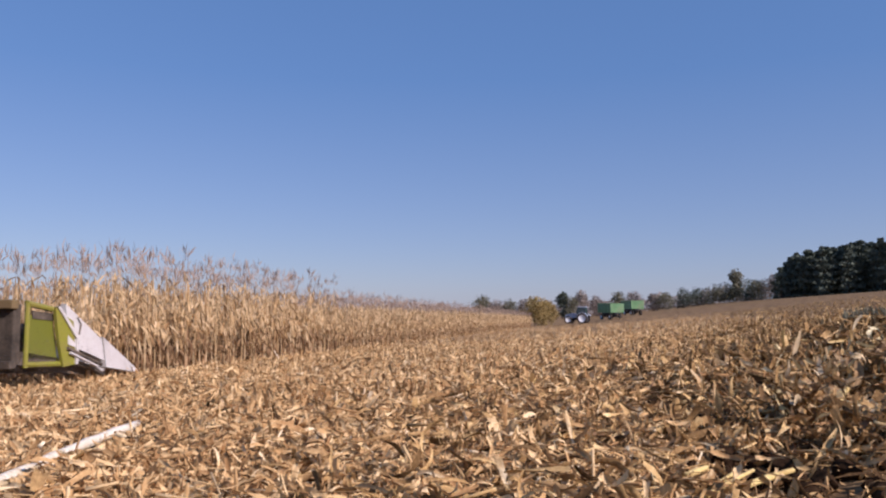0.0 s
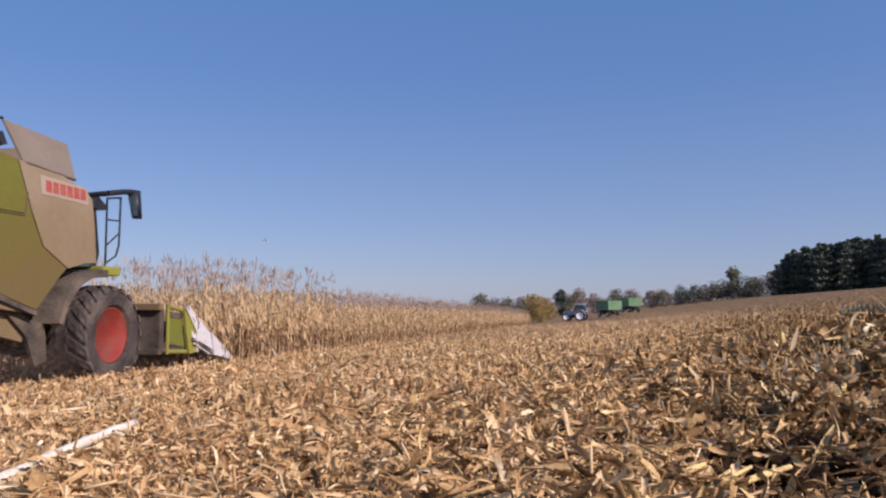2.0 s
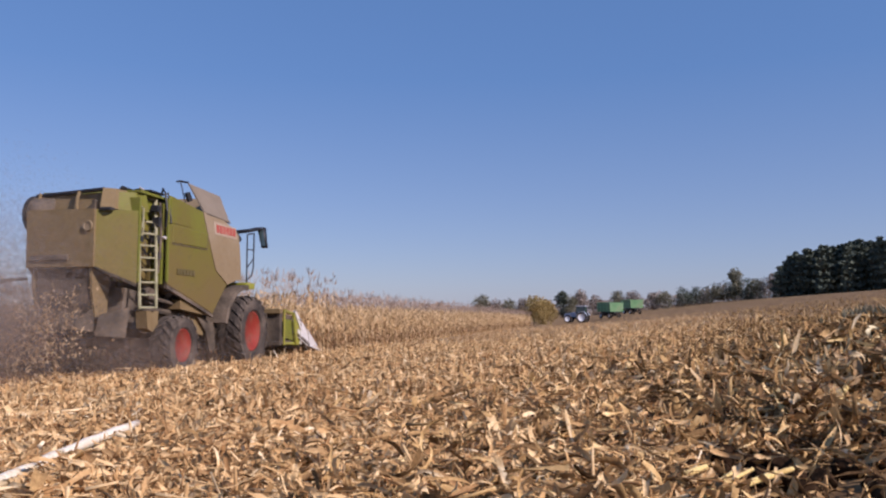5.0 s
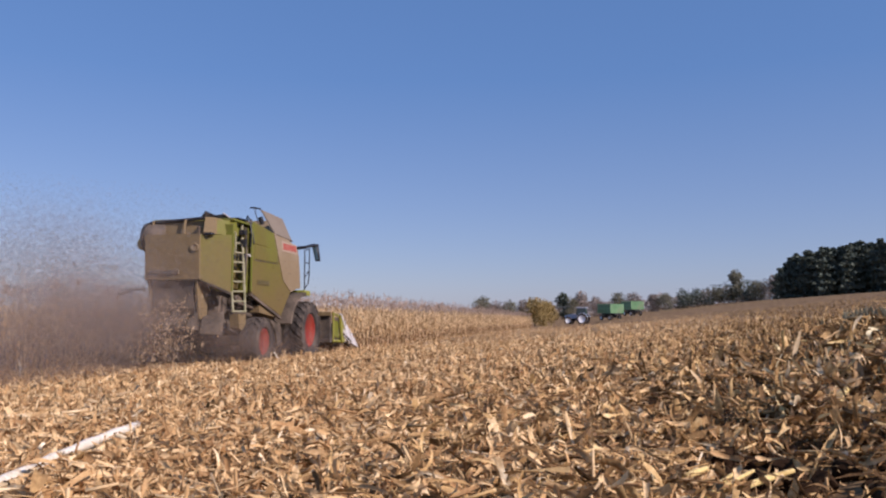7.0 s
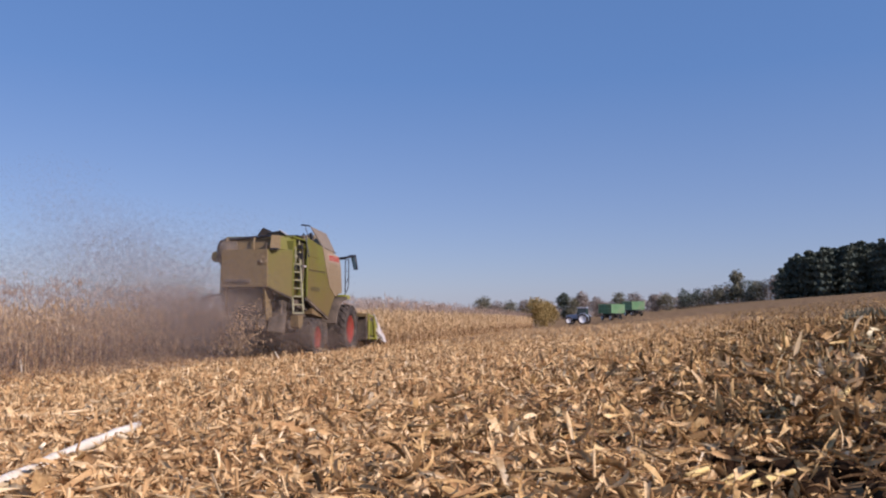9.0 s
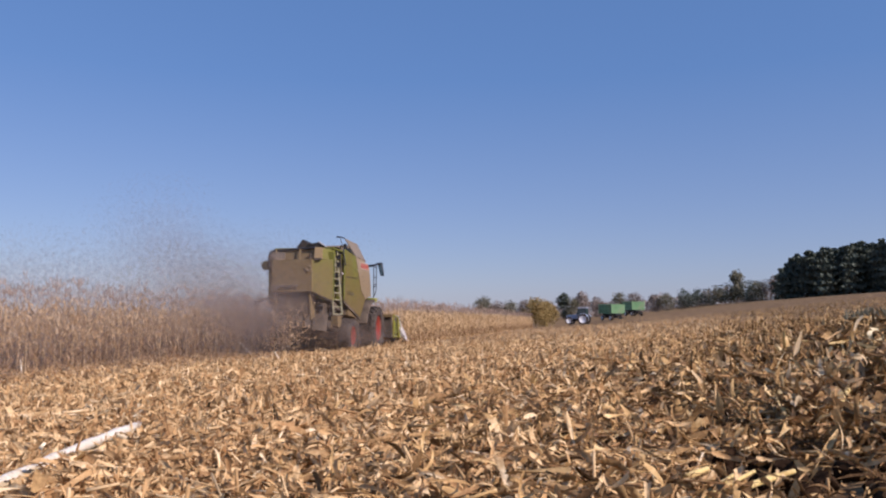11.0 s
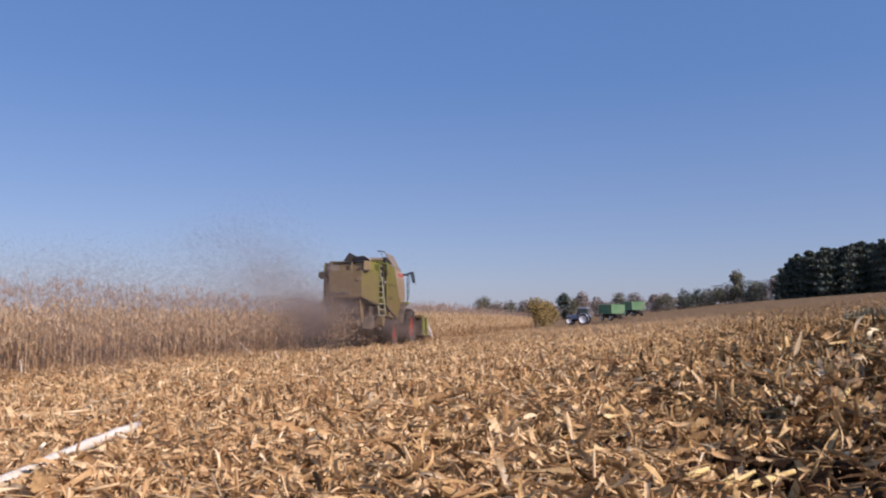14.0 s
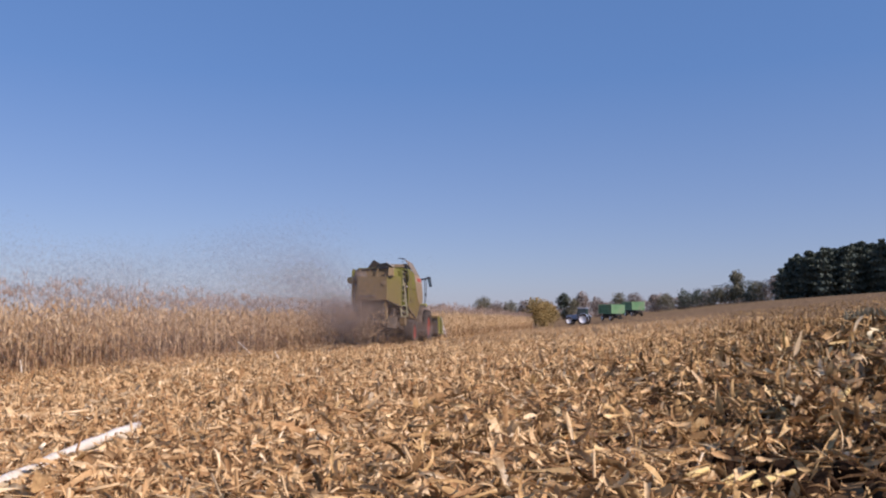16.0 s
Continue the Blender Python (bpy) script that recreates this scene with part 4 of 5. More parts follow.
    part("landing", box(bmesh.new(), 0.85, 1.42, -4.6, -3.95, 4.10, 4.14, 0.01), BLACK, c)
    part("hand_rail", rods([(1.42, -4.98, 3.0), (1.52, -5.0, 3.2), (1.50, -4.98, 3.66), (1.36, -4.9, 3.74)], 0.022), LADDER, c)
    part("hand_rail", rods([(1.56, -4.14, 3.35), (1.62, -4.2, 3.7), (1.55, -4.18, 4.12), (1.45, -4.12, 4.24), (1.38, -4.05, 4.1)], 0.022), BLACK, c)
    part("hand_rail", rods([(1.58, -4.0, 3.45), (1.62, -4.02, 3.45), (1.50, -3.98, 4.16), (1.46, -3.92, 4.14)], 0.02), BLACK, c)
    # maize header
    bm = box(bmesh.new(), -2.2, 2.2, 0.95, 1.12, 0.55, 1.5, 0.03)
    header = part("maize_header", bm, UNDER, c, "lime-green maize header with pale snouts")
    for z0, z1, m in ((1.42, 1.56, DUSTY), (0.5, 0.62, UNDER)):
        part("header_beam", box(bmesh.new(), -2.24, 2.24, 0.85, 1.0, z0, z1, 0.02), m, header)
    part("auger_trough", soften(prism(bmesh.new(), [(1.1, 0.55), (1.9, 0.5), (2.0, 0.62), (1.2, 0.75)], -2.2, 2.2), 0.02), UNDER, header)
    part("header_auger", rods([(-2.15, 1.5, 0.95), (2.15, 1.5, 0.95)], 0.24, 14), UNDER, header)
    bm = hexa(bmesh.new(), [(-0.7, -0.2, 1.1), (0.7, -0.2, 1.1), (0.7, 1.0, 0.6), (-0.7, 1.0, 0.6)],
              [(-0.7, -0.2, 1.9), (0.7, -0.2, 1.9), (0.7, 1.0, 1.35), (-0.7, 1.0, 1.35)])
    part("feeder_house", bm, DUSTY, c)
    for s in (1, -1):
        bm = soften(prism(bmesh.new(), [(1.78, 1.45), (2.26, 1.22), (2.36, 0.50), (2.04, 0.47), (1.9, 0.9)], s * 2.24, s * 2.30), 0.012, 1)
        part("end_plate", bm, LIME_CLEAN, header, "bright green end plate")
        bm = soften(prism(bmesh.new(), [(1.3, 0.64), (2.0, 0.58), (1.85, 1.3), (1.3, 1.33)], s * 2.16, s * 2.2), 0.012, 1)
        part("end_panel", bm, LIME_HALF, header)
        # dark plate over the end panel, painting the shade of an opening
        part("end_recess", soften(prism(bmesh.new(), [(1.34, 1.40), (1.88, 1.35), (1.86, 1.24), (1.36, 1.27)], s * 2.19, s * 2.215), 0.01, 1), UNDER, header)
        bm = bmesh.new()
        rod(bm, (s * 2.22, 1.2, 1.51), (s * 2.22, 1.85, 1.42), 0.05, 8)
        rod(bm, (s * 2.22, 1.2, 0.55), (s * 2.22, 2.05, 0.52), 0.045, 8)
        rod(bm, (s * 2.22, 1.22, 0.5), (s * 2.22, 1.22, 1.52), 0.04, 8)
        part("end_frame", bm, LIME_CLEAN, header)
        part("front_lip", soften(prism(bmesh.new(), [(1.8, 1.47), (1.87, 1.47), (2.4, 0.95), (2.38, 0.5), (2.32, 0.5), (2.33, 0.93)], s * 2.22, s * 2.33), 0.01, 1), WHITE, header)
    for i in range(7):
        x = (-2.25 + i * 0.75) * (0.975 if i in (0, 6) else 1.0)
        big = i in (0, 6)
        w, top = (0.125, 1.52) if big else (0.2, 0.98)
        bm = bmesh.new()
        y0, y1, y2 = (2.12 if big else 2.0), 3.22, 4.45
        for ya, yb, wa, wb, ta, tb, la, lb in ((y0, y1 - 0.04, w, w * 0.8, top, 0.90 if big else 0.68, 0.84 if big else 0.7, 0.52),):
            hexa(bm, [(x - wa, ya, la), (x + wa, ya, la), (x + wb, yb, lb), (x - wb, yb, lb)],
                 [(x - wa * 0.35, ya, ta), (x + wa * 0.35, ya, ta), (x + wb * 0.3, yb, tb), (x - wb * 0.3, yb, tb)])
        snout = part("snout", soften(bm, 0.015), WHITE, header, "pale dusty plastic snout" if big else "")
        bm = bmesh.new()
        wa, ta = w * 0.95, 0.94 if big else 0.72
        hexa(bm, [(x - wa, y1, 0.40), (x + wa, y1, 0.40), (x + 0.015, y2, 0.22), (x - 0.015, y2, 0.22)],
             [(x - wa * 0.3, y1, ta), (x + wa * 0.3, y1, ta), (x + 0.006, y2, 0.27), (x - 0.006, y2, 0.27)])
        part("snout_tip", soften(bm, 0.012), WHITE, snout)
        if big:
            e = math.copysign(1, x)
            part("seam", rods([(x + e * w * 0.72, 2.45, 1.0), (x + e * w * 0.66, 2.5, 1.18), (x + e * w * 0.4, 2.42, 1.3)], 0.012, 5), UNDER, snout)
            part("seam", rods([(x + e * 0.035, 4.2, 0.27), (x + e * 0.02, 4.15, 0.38)], 0.012, 5), UNDER, snout)
            part("lower_guard", rods([(x + e * w, 2.1, 0.78), (x + e * w * 0.8, 3.1, 0.45)], 0.035, 6), UNDER, snout)
            part("guard_strip", rods([(x + e * (w + 0.02), 2.15, 0.70), (x + e * (w * 0.8 + 0.02), 2.95, 0.43)], 0.025, 6), WHITE, snout)
        part("snout_frame", rods([(x, 2.1, 0.62), (x, 3.0, 0.38), (x, 3.3, 0.26)], 0.05, 6), UNDER, snout)
        if i < 6:
            part("row_unit", soften(prism(bmesh.new(), [(1.85, 0.4), (3.0, 0.28), (3.0, 0.42), (1.85, 0.62)], x + 0.2, x + 0.55), 0.02), UNDER, header)
    header.matrix_local = pose(0, 0.25, 0)
    # wheels
    for s in (1, -1):
        WHEELS.append((build_wheel("front_wheel", c, 0.97, 0.72, 0.53, s, 20, label="large lugged drive wheel with red rim"), s * 1.60, -0.03, 0.93, 0.965))
        WHEELS.append((build_wheel("rear_wheel", c, 0.69, 0.5, 0.37, s, 18, label="smaller lugged rear wheel with red rim"), s * 1.68, -3.82, 0.665, 0.685))
    return c


combine = build_combine()


# ---- far trees, tractor and trailers ----
def bearing(deg, dist):
    x, y = dist * math.sin(radians(deg)), dist * math.cos(radians(deg))
    return x, y, float(lie(x, y))


def crown_mesh(name, seed, h, w, base, material, kind, n=900, leaf=0.5):
    """Many small leaf clumps round a set of limbs, uneven in outline."""
    r = np.random.default_rng(seed)
    if kind == "pine":
        t = r.random(n) ** 0.8
        z = base + (h - base) * t
        rad = w / 2 * (0.25 + 0.85 * np.sin(np.clip((1 - t), 0, 1) * 2.2)) * (0.75 + 0.35 * np.sin(z * 2.9 + seed))
        a = r.uniform(0, 6.283, n)
        k = np.sqrt(r.random(n)) * rad
        P = np.stack([k * np.cos(a), k * np.sin(a), z - 0.12 * k], 1)
    else:
        m = 11
        cz = base + (h - base) * (0.12 + 0.78 * r.random(m))
        lim = w / 2 * np.sqrt(np.clip(1 - ((cz - base) / (h - base) * 2 - 0.95) ** 2 * 0.8, 0.1, 1)) * 0.75
        ca = r.uniform(0, 6.283, m)
        C = np.stack([lim * np.cos(ca) * r.random(m), lim * np.sin(ca) * r.random(m), cz], 1)
        C[0] = (0, 0, h - 0.12 * (h - base))
        who = r.integers(0, m, n)
        v = r.normal(0, 1, (n, 3))
        v /= np.linalg.norm(v, axis=1, keepdims=True)
        P = C[who] + v * (w * 0.2 * r.uniform(0.55, 1.15, n))[:, None]
    V, Q = strips(P, r.uniform(0, 6.3, n), r.normal(0, 0.7, n), r.uniform(0, 3, n), r.uniform(0.6, 1.3, n) * leaf, r.uniform(0.5, 0.9, n) * leaf,
                  r.normal(0, 0.8, n), r.normal(0, 0.6, n), 2)
    return mesh_np(name, V, Q, material)


def build_tree(deg, dist, h, w, base, material, kind, seed, label, group):
    tree = empty("tree", label, "tree", group)
    bm = bmesh.new()
    rod(bm, (0, 0, -0.3), (0, 0, h * 0.8), 0.02 * h, 8, 0.004 * h)
    r = random.Random(seed)
    for i in range(6):
        a, z = r.uniform(0, 6.3), base + (h - base) * r.uniform(0.05, 0.6)
        rod(bm, (0, 0, z), (math.cos(a) * w * 0.36, math.sin(a) * w * 0.36, z + h * 0.1), 0.008 * h, 5, 0.003 * h)
    part("trunk", bm, BARK, tree)
    cr = new("crown", crown_mesh("crown", seed, h, w, base, material, kind, 1300 if kind == "pine" else 3600 if kind == "bush" else 1500, (0.045 if kind == "bush" else 0.07) * h + 0.15))
    cr.parent = tree
    tree.location = bearing(deg, dist)
    return tree


def build_trees():
    # hedge-row trees, far side of the field: bearing, distance, height, width, look
    looks = {"o": (LEAF_OLIVE, "olive-green tree in the far hedgerow"), "y": (LEAF_YELLOW, "yellowing bushy tree at the field's end"),
             "r": (LEAF_RUST, "nearly bare rust-brown tree in the far hedgerow"), "d": (PINE, "dark green tree in the far hedgerow")}
    rows = [(-7.7, 300, 8.6, 9, "o"), (-6.6, 330, 7.5, 8, "r"), (-5.6, 310, 7.0, 8, "o"), (-4.6, 320, 7.6, 8, "r"), (-3.8, 138, 4.7, 6.8, "y"), (-2.95, 142, 4.4, 4.8, "y"),
            (-1.75, 300, 10.6, 6.0, "d"), (-1.2, 300, 8.2, 6.5, "o"), (-0.4, 310, 10.4, 8.5, "r"), (0.6, 320, 7.5, 8, "r"), (2.2, 320, 8.5, 8, "o"), (3.3, 320, 8.0, 8, "r"),
            (4.6, 310, 8.2, 6, "r"), (5.4, 310, 7.6, 7, "o"), (6.6, 300, 8.0, 9, "d"), (7.6, 300, 8.0, 8, "d"), (8.6, 300, 8.0, 8, "o"), (9.35, 300, 9.0, 7, "o"),
            (10.1, 300, 11.5, 8, "o"), (11.0, 295, 8.8, 8, "d"), (11.7, 290, 8.0, 7, "o"), (12.5, 285, 9.5, 8, "r")]
    for i, (b, dist, h, w, k) in enumerate(rows):
        build_tree(b, dist, h * (0.95 if b == 10.1 else 0.72 if b > 4 else 0.92), w * (1.0 if k == "y" else 1.3), 0.2, looks[k][0], "bush" if k == "y" else "leaf", 40 + i, looks[k][1], "far hedgerow trees")
    # pine wood
    for i in range(34):
        b = 12.9 + i * 0.24 + random.uniform(-0.1, 0.1)
        h = 12.4 + min(2.4, (b - 12.9) * 0.6) + random.uniform(-0.9, 0.9)
        if b < 13.6:
            h *= 0.72 + 0.35 * (b - 12.9)
        build_tree(b, 262 + random.uniform(-4, 10), h, random.uniform(6.4, 8.4), 0.0, PINE, "pine", 200 + i % 9, "tall dark green pine at the edge of a wood", "pine wood")
    # deeper wood and distant scrub behind, not to be counted
    V, Q, base = [], [], 0
    r = np.random.default_rng(5)
    for lo, hi, dist, h, n in ((13.2, 24, 285, 12.0, 9000), ):
        b = np.radians(r.uniform(lo, hi, n))
        d = dist + r.uniform(0, 25, n)
        x, y = d * np.sin(b), d * np.cos(b)
        P = np.stack([x, y, lie(x, y) + h * r.random(n)], 1)
        v, q = strips(P, r.uniform(0, 6.3, n), r.normal(0, 0.7, n), r.uniform(0, 3, n), r.uniform(0.8, 1.6, n), r.uniform(0.7, 1.2, n), r.normal(0, 0.8, n), r.normal(0, 0.6, n), 2)
        V.append(v)
        Q.append(q + base)
        base += len(v)
    tagged(new("pine_wood", mesh_np("pine_wood", np.concatenate(V), np.concatenate(Q), PINE)), "dark interior of the pine wood", "wood", kind="stuff")
    n = 11000
    b = np.radians(r.uniform(-14, 14, n))
    d = 345 + r.uniform(0, 40, n)
    x, y = d * np.sin(b), d * np.cos(b)
    P = np.stack([x, y, lie(x, y) + (5.6 + 1.4 * np.sin(b * 90) + 0.9 * np.sin(b * 233)) * r.random(n)], 1)
    v, q = strips(P, r.uniform(0, 6.3, n), r.normal(0, 0.7, n), r.uniform(0, 3, n), r.uniform(0.6, 1.4, n), r.uniform(0.5, 1, n), r.normal(0, 0.8, n), r.normal(0, 0.6, n), 2)
    tagged(new("far_scrub", mesh_np("far_scrub", v, q, LEAF_RUST)), "low brownish scrub along the far field edge", "scrub", kind="stuff")


build_trees()

BLUE = mat("blue_tractor_paint", [(0.34, 0.40, 0.50), (0.44, 0.49, 0.57)], 0.4, 0, 1.5, 15, 0.02)
CREAM = mat("white_rim_paint", [(0.84, 0.84, 0.83), (0.9, 0.9, 0.89)], 0.5, 0, 2, 20, 0.02)
TRAILER_GREEN = mat("green_trailer_paint", [(0.09, 0.20, 0.09), (0.13, 0.26, 0.12), (0.17, 0.22, 0.12)], 0.5, 0, 1.0, 12, 0.03)
TRAILER_EDGE = mat("pale_green_trailer_rib", [(0.16, 0.40, 0.20), (0.24, 0.45, 0.26)], 0.5, 0, 1.0, 12, 0.03)


def build_tractor():
    c = empty("tractor", "blue tractor with white rims parked on the stubble", "tractor")
    part("hood", soften(prism(bmesh.new(), [(0.5, 1.0), (2.6, 0.95), (2.7, 1.3), (2.5, 1.6), (0.5, 1.85)], -0.42, 0.42), 0.06), BLUE, c, "blue engine hood")
    part("grille", soften(prism(bmesh.new(), [(2.6, 0.9), (2.78, 0.95), (2.76, 1.3), (2.58, 1.55)], -0.36, 0.36), 0.03), CREAM, c, "white nose panel")
    part("chassis", box(bmesh.new(), -0.3, 0.3, -0.9, 2.5, 0.6, 1.05, 0.05), BLACK, c)
    cab = part("cab", soften(prism(bmesh.new(), [(-0.9, 1.35), (0.5, 1.2), (0.75, 1.9), (0.45, 2.75), (-0.85, 2.75)], -0.75, 0.75), 0.05), GLASS, c, "dark glazed cab")
    part("roof", box(bmesh.new(), -0.8, 0.8, -0.95, 0.6, 2.74, 2.9, 0.05), BLUE, cab, "blue cab roof")
    for x in (-0.76, 0.76):
        for a, b in (((-0.88, 1.35), (-0.85, 2.75)), ((0.55, 1.3), (0.72, 1.9)), ((0.72, 1.9), (0.45, 2.75))):
            part("pillar", rod(bmesh.new(), (x, *a), (x, *b), 0.04), BLACK, cab)
        out = [(-0.05 + 1.02 * math.cos(radians(a)) - 0.35, 0.9 + 1.02 * math.sin(radians(a))) for a in range(20, 161, 20)]
        inn = [(-0.05 + 0.95 * math.cos(radians(a)) - 0.35, 0.9 + 0.95 * math.sin(radians(a))) for a in range(20, 161, 20)]
        part("fender", prism(bmesh.new(), out + inn[::-1], x, x + math.copysign(0.45, x)), BLUE, c)
        s = int(math.copysign(1, x))
        build_wheel("rear_wheel", c, 0.9, 0.5, 0.62, s, 18, CREAM, label="rear wheel with white rim").matrix_local = pose(s * 1.0, -0.4, 0.9)
        build_wheel("front_wheel", c, 0.66, 0.4, 0.44, s, 16, CREAM, label="front wheel with white rim").matrix_local = pose(s * 0.95, 2.05, 0.66)
    part("exhaust", rods([(0.48, 0.8, 1.6), (0.48, 0.8, 2.7)], 0.05, 8), BLACK, c)
    return c


def build_trailer():
    c = empty("farm_trailer", "green high-sided tipping trailer on the stubble", "trailer", "green trailers behind the tractor")
    L = 4.6
    bm = hexa(bmesh.new(), [(-1.15, -L / 2, 1.25), (1.15, -L / 2, 1.25), (1.15, L / 2, 1.25), (-1.15, L / 2, 1.25)],
              [(-1.2, -L / 2, 2.75), (1.2, -L / 2, 2.75), (1.2, L / 2, 2.75), (-1.2, L / 2, 2.75)])
    bmesh.ops.delete(bm, geom=[f for f in bm.faces if all(v.co.z > 2.7 for v in f.verts)], context="FACES")
    bmesh.ops.solidify(bm, geom=bm.faces[:], thickness=0.05)
    body = part("box_body", bm, TRAILER_GREEN, c, "green steel box")
    for s in (1, -1):
        for i in range(5):
            y = -L / 2 + 0.04 + i * (L - 0.08) / 4
            part("rib", hexa(bmesh.new(), [(s * 1.16, y - 0.06, 1.2), (s * 1.16, y + 0.06, 1.2), (s * 1.25, y + 0.06, 1.2), (s * 1.25, y - 0.06, 1.2)],
                             [(s * 1.21, y - 0.06, 2.78), (s * 1.21, y + 0.06, 2.78), (s * 1.3, y + 0.06, 2.78), (s * 1.3, y - 0.06, 2.78)]), TRAILER_EDGE, body)
        for z in (1.27, 2.0, 2.76):
            x = s * (1.18 + 0.05 * (z - 1.25) / 1.5)
            part("side_rail", box(bmesh.new(), min(x, x + s * 0.07), max(x, x + s * 0.07), -L / 2, L / 2, z - 0.05, z + 0.05), TRAILER_EDGE, body)
        for y in (-1.5, 1.5):
            build_wheel("wheel", c, 0.48, 0.3, 0.27, s, 14, CREAM).matrix_local = pose(s * 0.95, y, 0.48)
    part("frame", box(bmesh.new(), -0.5, 0.5, -L / 2, L / 2, 0.85, 1.2, 0.03), BLACK, c)
    for y in (-1.5, 1.5):
        part("axle", rods([(-0.95, y, 0.48), (0.95, y, 0.48)], 0.07, 8), BLACK, c)
        part("axle_mount", box(bmesh.new(), -0.4, 0.4, y - 0.15, y + 0.15, 0.45, 0.9, 0.02), BLACK, c)
    part("drawbar", rods([(-0.4, L / 2, 0.7), (0, L / 2 + 1.4, 0.6), (0.4, L / 2, 0.7)], 0.05, 6), BLACK, c)
    part("front_board", box(bmesh.new(), -1.2, 1.2, L / 2 + 0.01, L / 2 + 0.08, 1.25, 3.0, 0.02), UNDER, body, "dark raised front board")
    return c


def set_down(ob, deg, dist, turn):
    x, y, z = bearing(deg, dist)
    ob.matrix_basis = pose(x, y, z, 0, 0, turn)


tractor = build_tractor()
set_down(tractor, -0.45, 136, 76)
trailer = build_trailer()
set_down(trailer, 1.62, 140, 27)
x, y, z = bearing(3.15, 156)
copy_thing(trailer, pose(x, y, z, 0, 0, 20))


# ---- things lying close to the camera ----
def stalk_mesh(name, length, rad, material, nodes=3, peel=0.0):
    """A cut maize stalk along +x from its butt, with swollen joints and a ragged end."""
    bm = bmesh.new()
    n = nodes * 3
    prof = []
    for i in range(n + 1):
        u = i / n
        prof.append((u * length, rad * (1 - 0.25 * u) * (1.22 if i % 3 == 0 and 0 < i < n else 1.0)))
    lathe(bm, [(0, rad * 0.6)] + prof + [(length + 0.004, rad * 0.4)], 9)
    for v in bm.verts:
        v.co.z += 0.006 * length * math.sin(v.co.x / length * 3.1)
    me = bpy.data.meshes.new(name)
    bmesh.ops.recalc_face_normals(bm, faces=bm.faces)
    bm.to_mesh(me)
    bm.free()
    me.materials.append(material)
    for p in me.polygons:
        p.use_smooth = True
    return me


def lay(ob, a, b):
    """From point a towards point b along +x."""
    a, b = Vector(a), Vector(b)
    ob.matrix_basis = Matrix.Translation(a) @ (b - a).to_track_quat("X", "Z").to_matrix().to_4x4()
    return ob


def ground_at(x, y, up=0.0):
    return (x, y, float(lie(x, y)) + up)


def build_near_stalks():
    white = lay(new("maize_stalk", stalk_mesh("maize_stalk", 2.95, 0.034, STALK, 5)), ground_at(-3.55, 5.78, 0.055), ground_at(-2.78, 3.23, 0.055))
    tagged(white, "long bleached maize stalk lying on the chaff", "stalk", "loose stalks near the camera")
    band = lathe(bmesh.new(), [(2.02, 0.028), (2.03, 0.037), (2.12, 0.036), (2.6, 0.033), (2.61, 0.028)], 9)
    part("leaf_sheath", band, HUSK, white, "brown leaf sheath round the stalk")
    for a, b, r in (((0.33, 2.83, 0.05), (0.59, 3.42, 0.09), 0.01),
                    ((0.36, 2.83, 0.07), (0.64, 3.36, 0.11), 0.01),
                    ((0.56, 3.18, 0.06), (0.82, 3.49, 0.08), 0.014),
                    ((0.36, 3.19, 0.06), (0.46, 3.35, 0.09), 0.014),
                    ((0.99, 4.50, 0.05), (1.11, 4.30, 0.05), 0.016),
                    ((1.57, 5.26, 0.12), (1.17, 4.26, 0.05), 0.016),
                    ((1.05, 4.2, 0.03), (1.25, 4.75, 0.05), 0.012), ((2.2, 6.4, 0.03), (2.9, 6.9, 0.05), 0.016), ((-1.9, 5.6, 0.03), (-1.55, 5.2, 0.05), 0.012)):
        p, q = ground_at(*a), ground_at(*b)
        ob = lay(new("maize_stalk", stalk_mesh("maize_stalk", math.dist(p, q), r, YELLOW_STALK, 2)), p, q)
        tagged(ob, "short yellowish maize stalk on the residue", "stalk", "loose stalks near the camera")
    # a dry leaf standing up out of the litter
    P, Q = strips(np.array([[0, 0, 0.2]]), np.array([0.5]), np.array([-1.25]), np.array([1.3]), np.array([0.40]), np.array([0.042]), np.array([0.5]), np.array([0.5]), 8, 0.4)
    ob = new("dry_leaf", mesh_np("dry_leaf", P, Q, HUSK, True))
    ob.location = ground_at(1.77, 7.25, -0.02)
    tagged(ob, "curled dry maize leaf standing out of the litter", "leaf")


build_near_stalks()
# earth tone set near black, so the shade of the hollows is painted in
HOLLOW_SHADE = mat("hollow_shade", [(0.018, 0.010, 0.006), (0.036, 0.021, 0.012), (0.06, 0.036, 0.02)], 1.0, 0, 6, 40, 0.6, spec=0.0)


def build_shade_clods():
    """Crumbly lumps of near-black earth, added to give the hollows their shade."""
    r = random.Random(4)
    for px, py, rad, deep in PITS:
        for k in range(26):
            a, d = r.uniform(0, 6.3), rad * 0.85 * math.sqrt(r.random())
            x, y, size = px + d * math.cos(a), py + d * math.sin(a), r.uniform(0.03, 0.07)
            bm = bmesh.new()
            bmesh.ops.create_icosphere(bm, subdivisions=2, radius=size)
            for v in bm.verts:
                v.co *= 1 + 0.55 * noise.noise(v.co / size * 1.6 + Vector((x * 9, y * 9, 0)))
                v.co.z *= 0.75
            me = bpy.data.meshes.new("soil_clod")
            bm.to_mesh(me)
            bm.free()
            me.materials.append(HOLLOW_SHADE)
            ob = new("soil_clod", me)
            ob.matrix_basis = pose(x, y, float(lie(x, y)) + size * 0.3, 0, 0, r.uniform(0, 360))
            tagged(ob, "dark crumbly lump added so that the hollow looks shaded", "soil clod", "clods in the hollows")


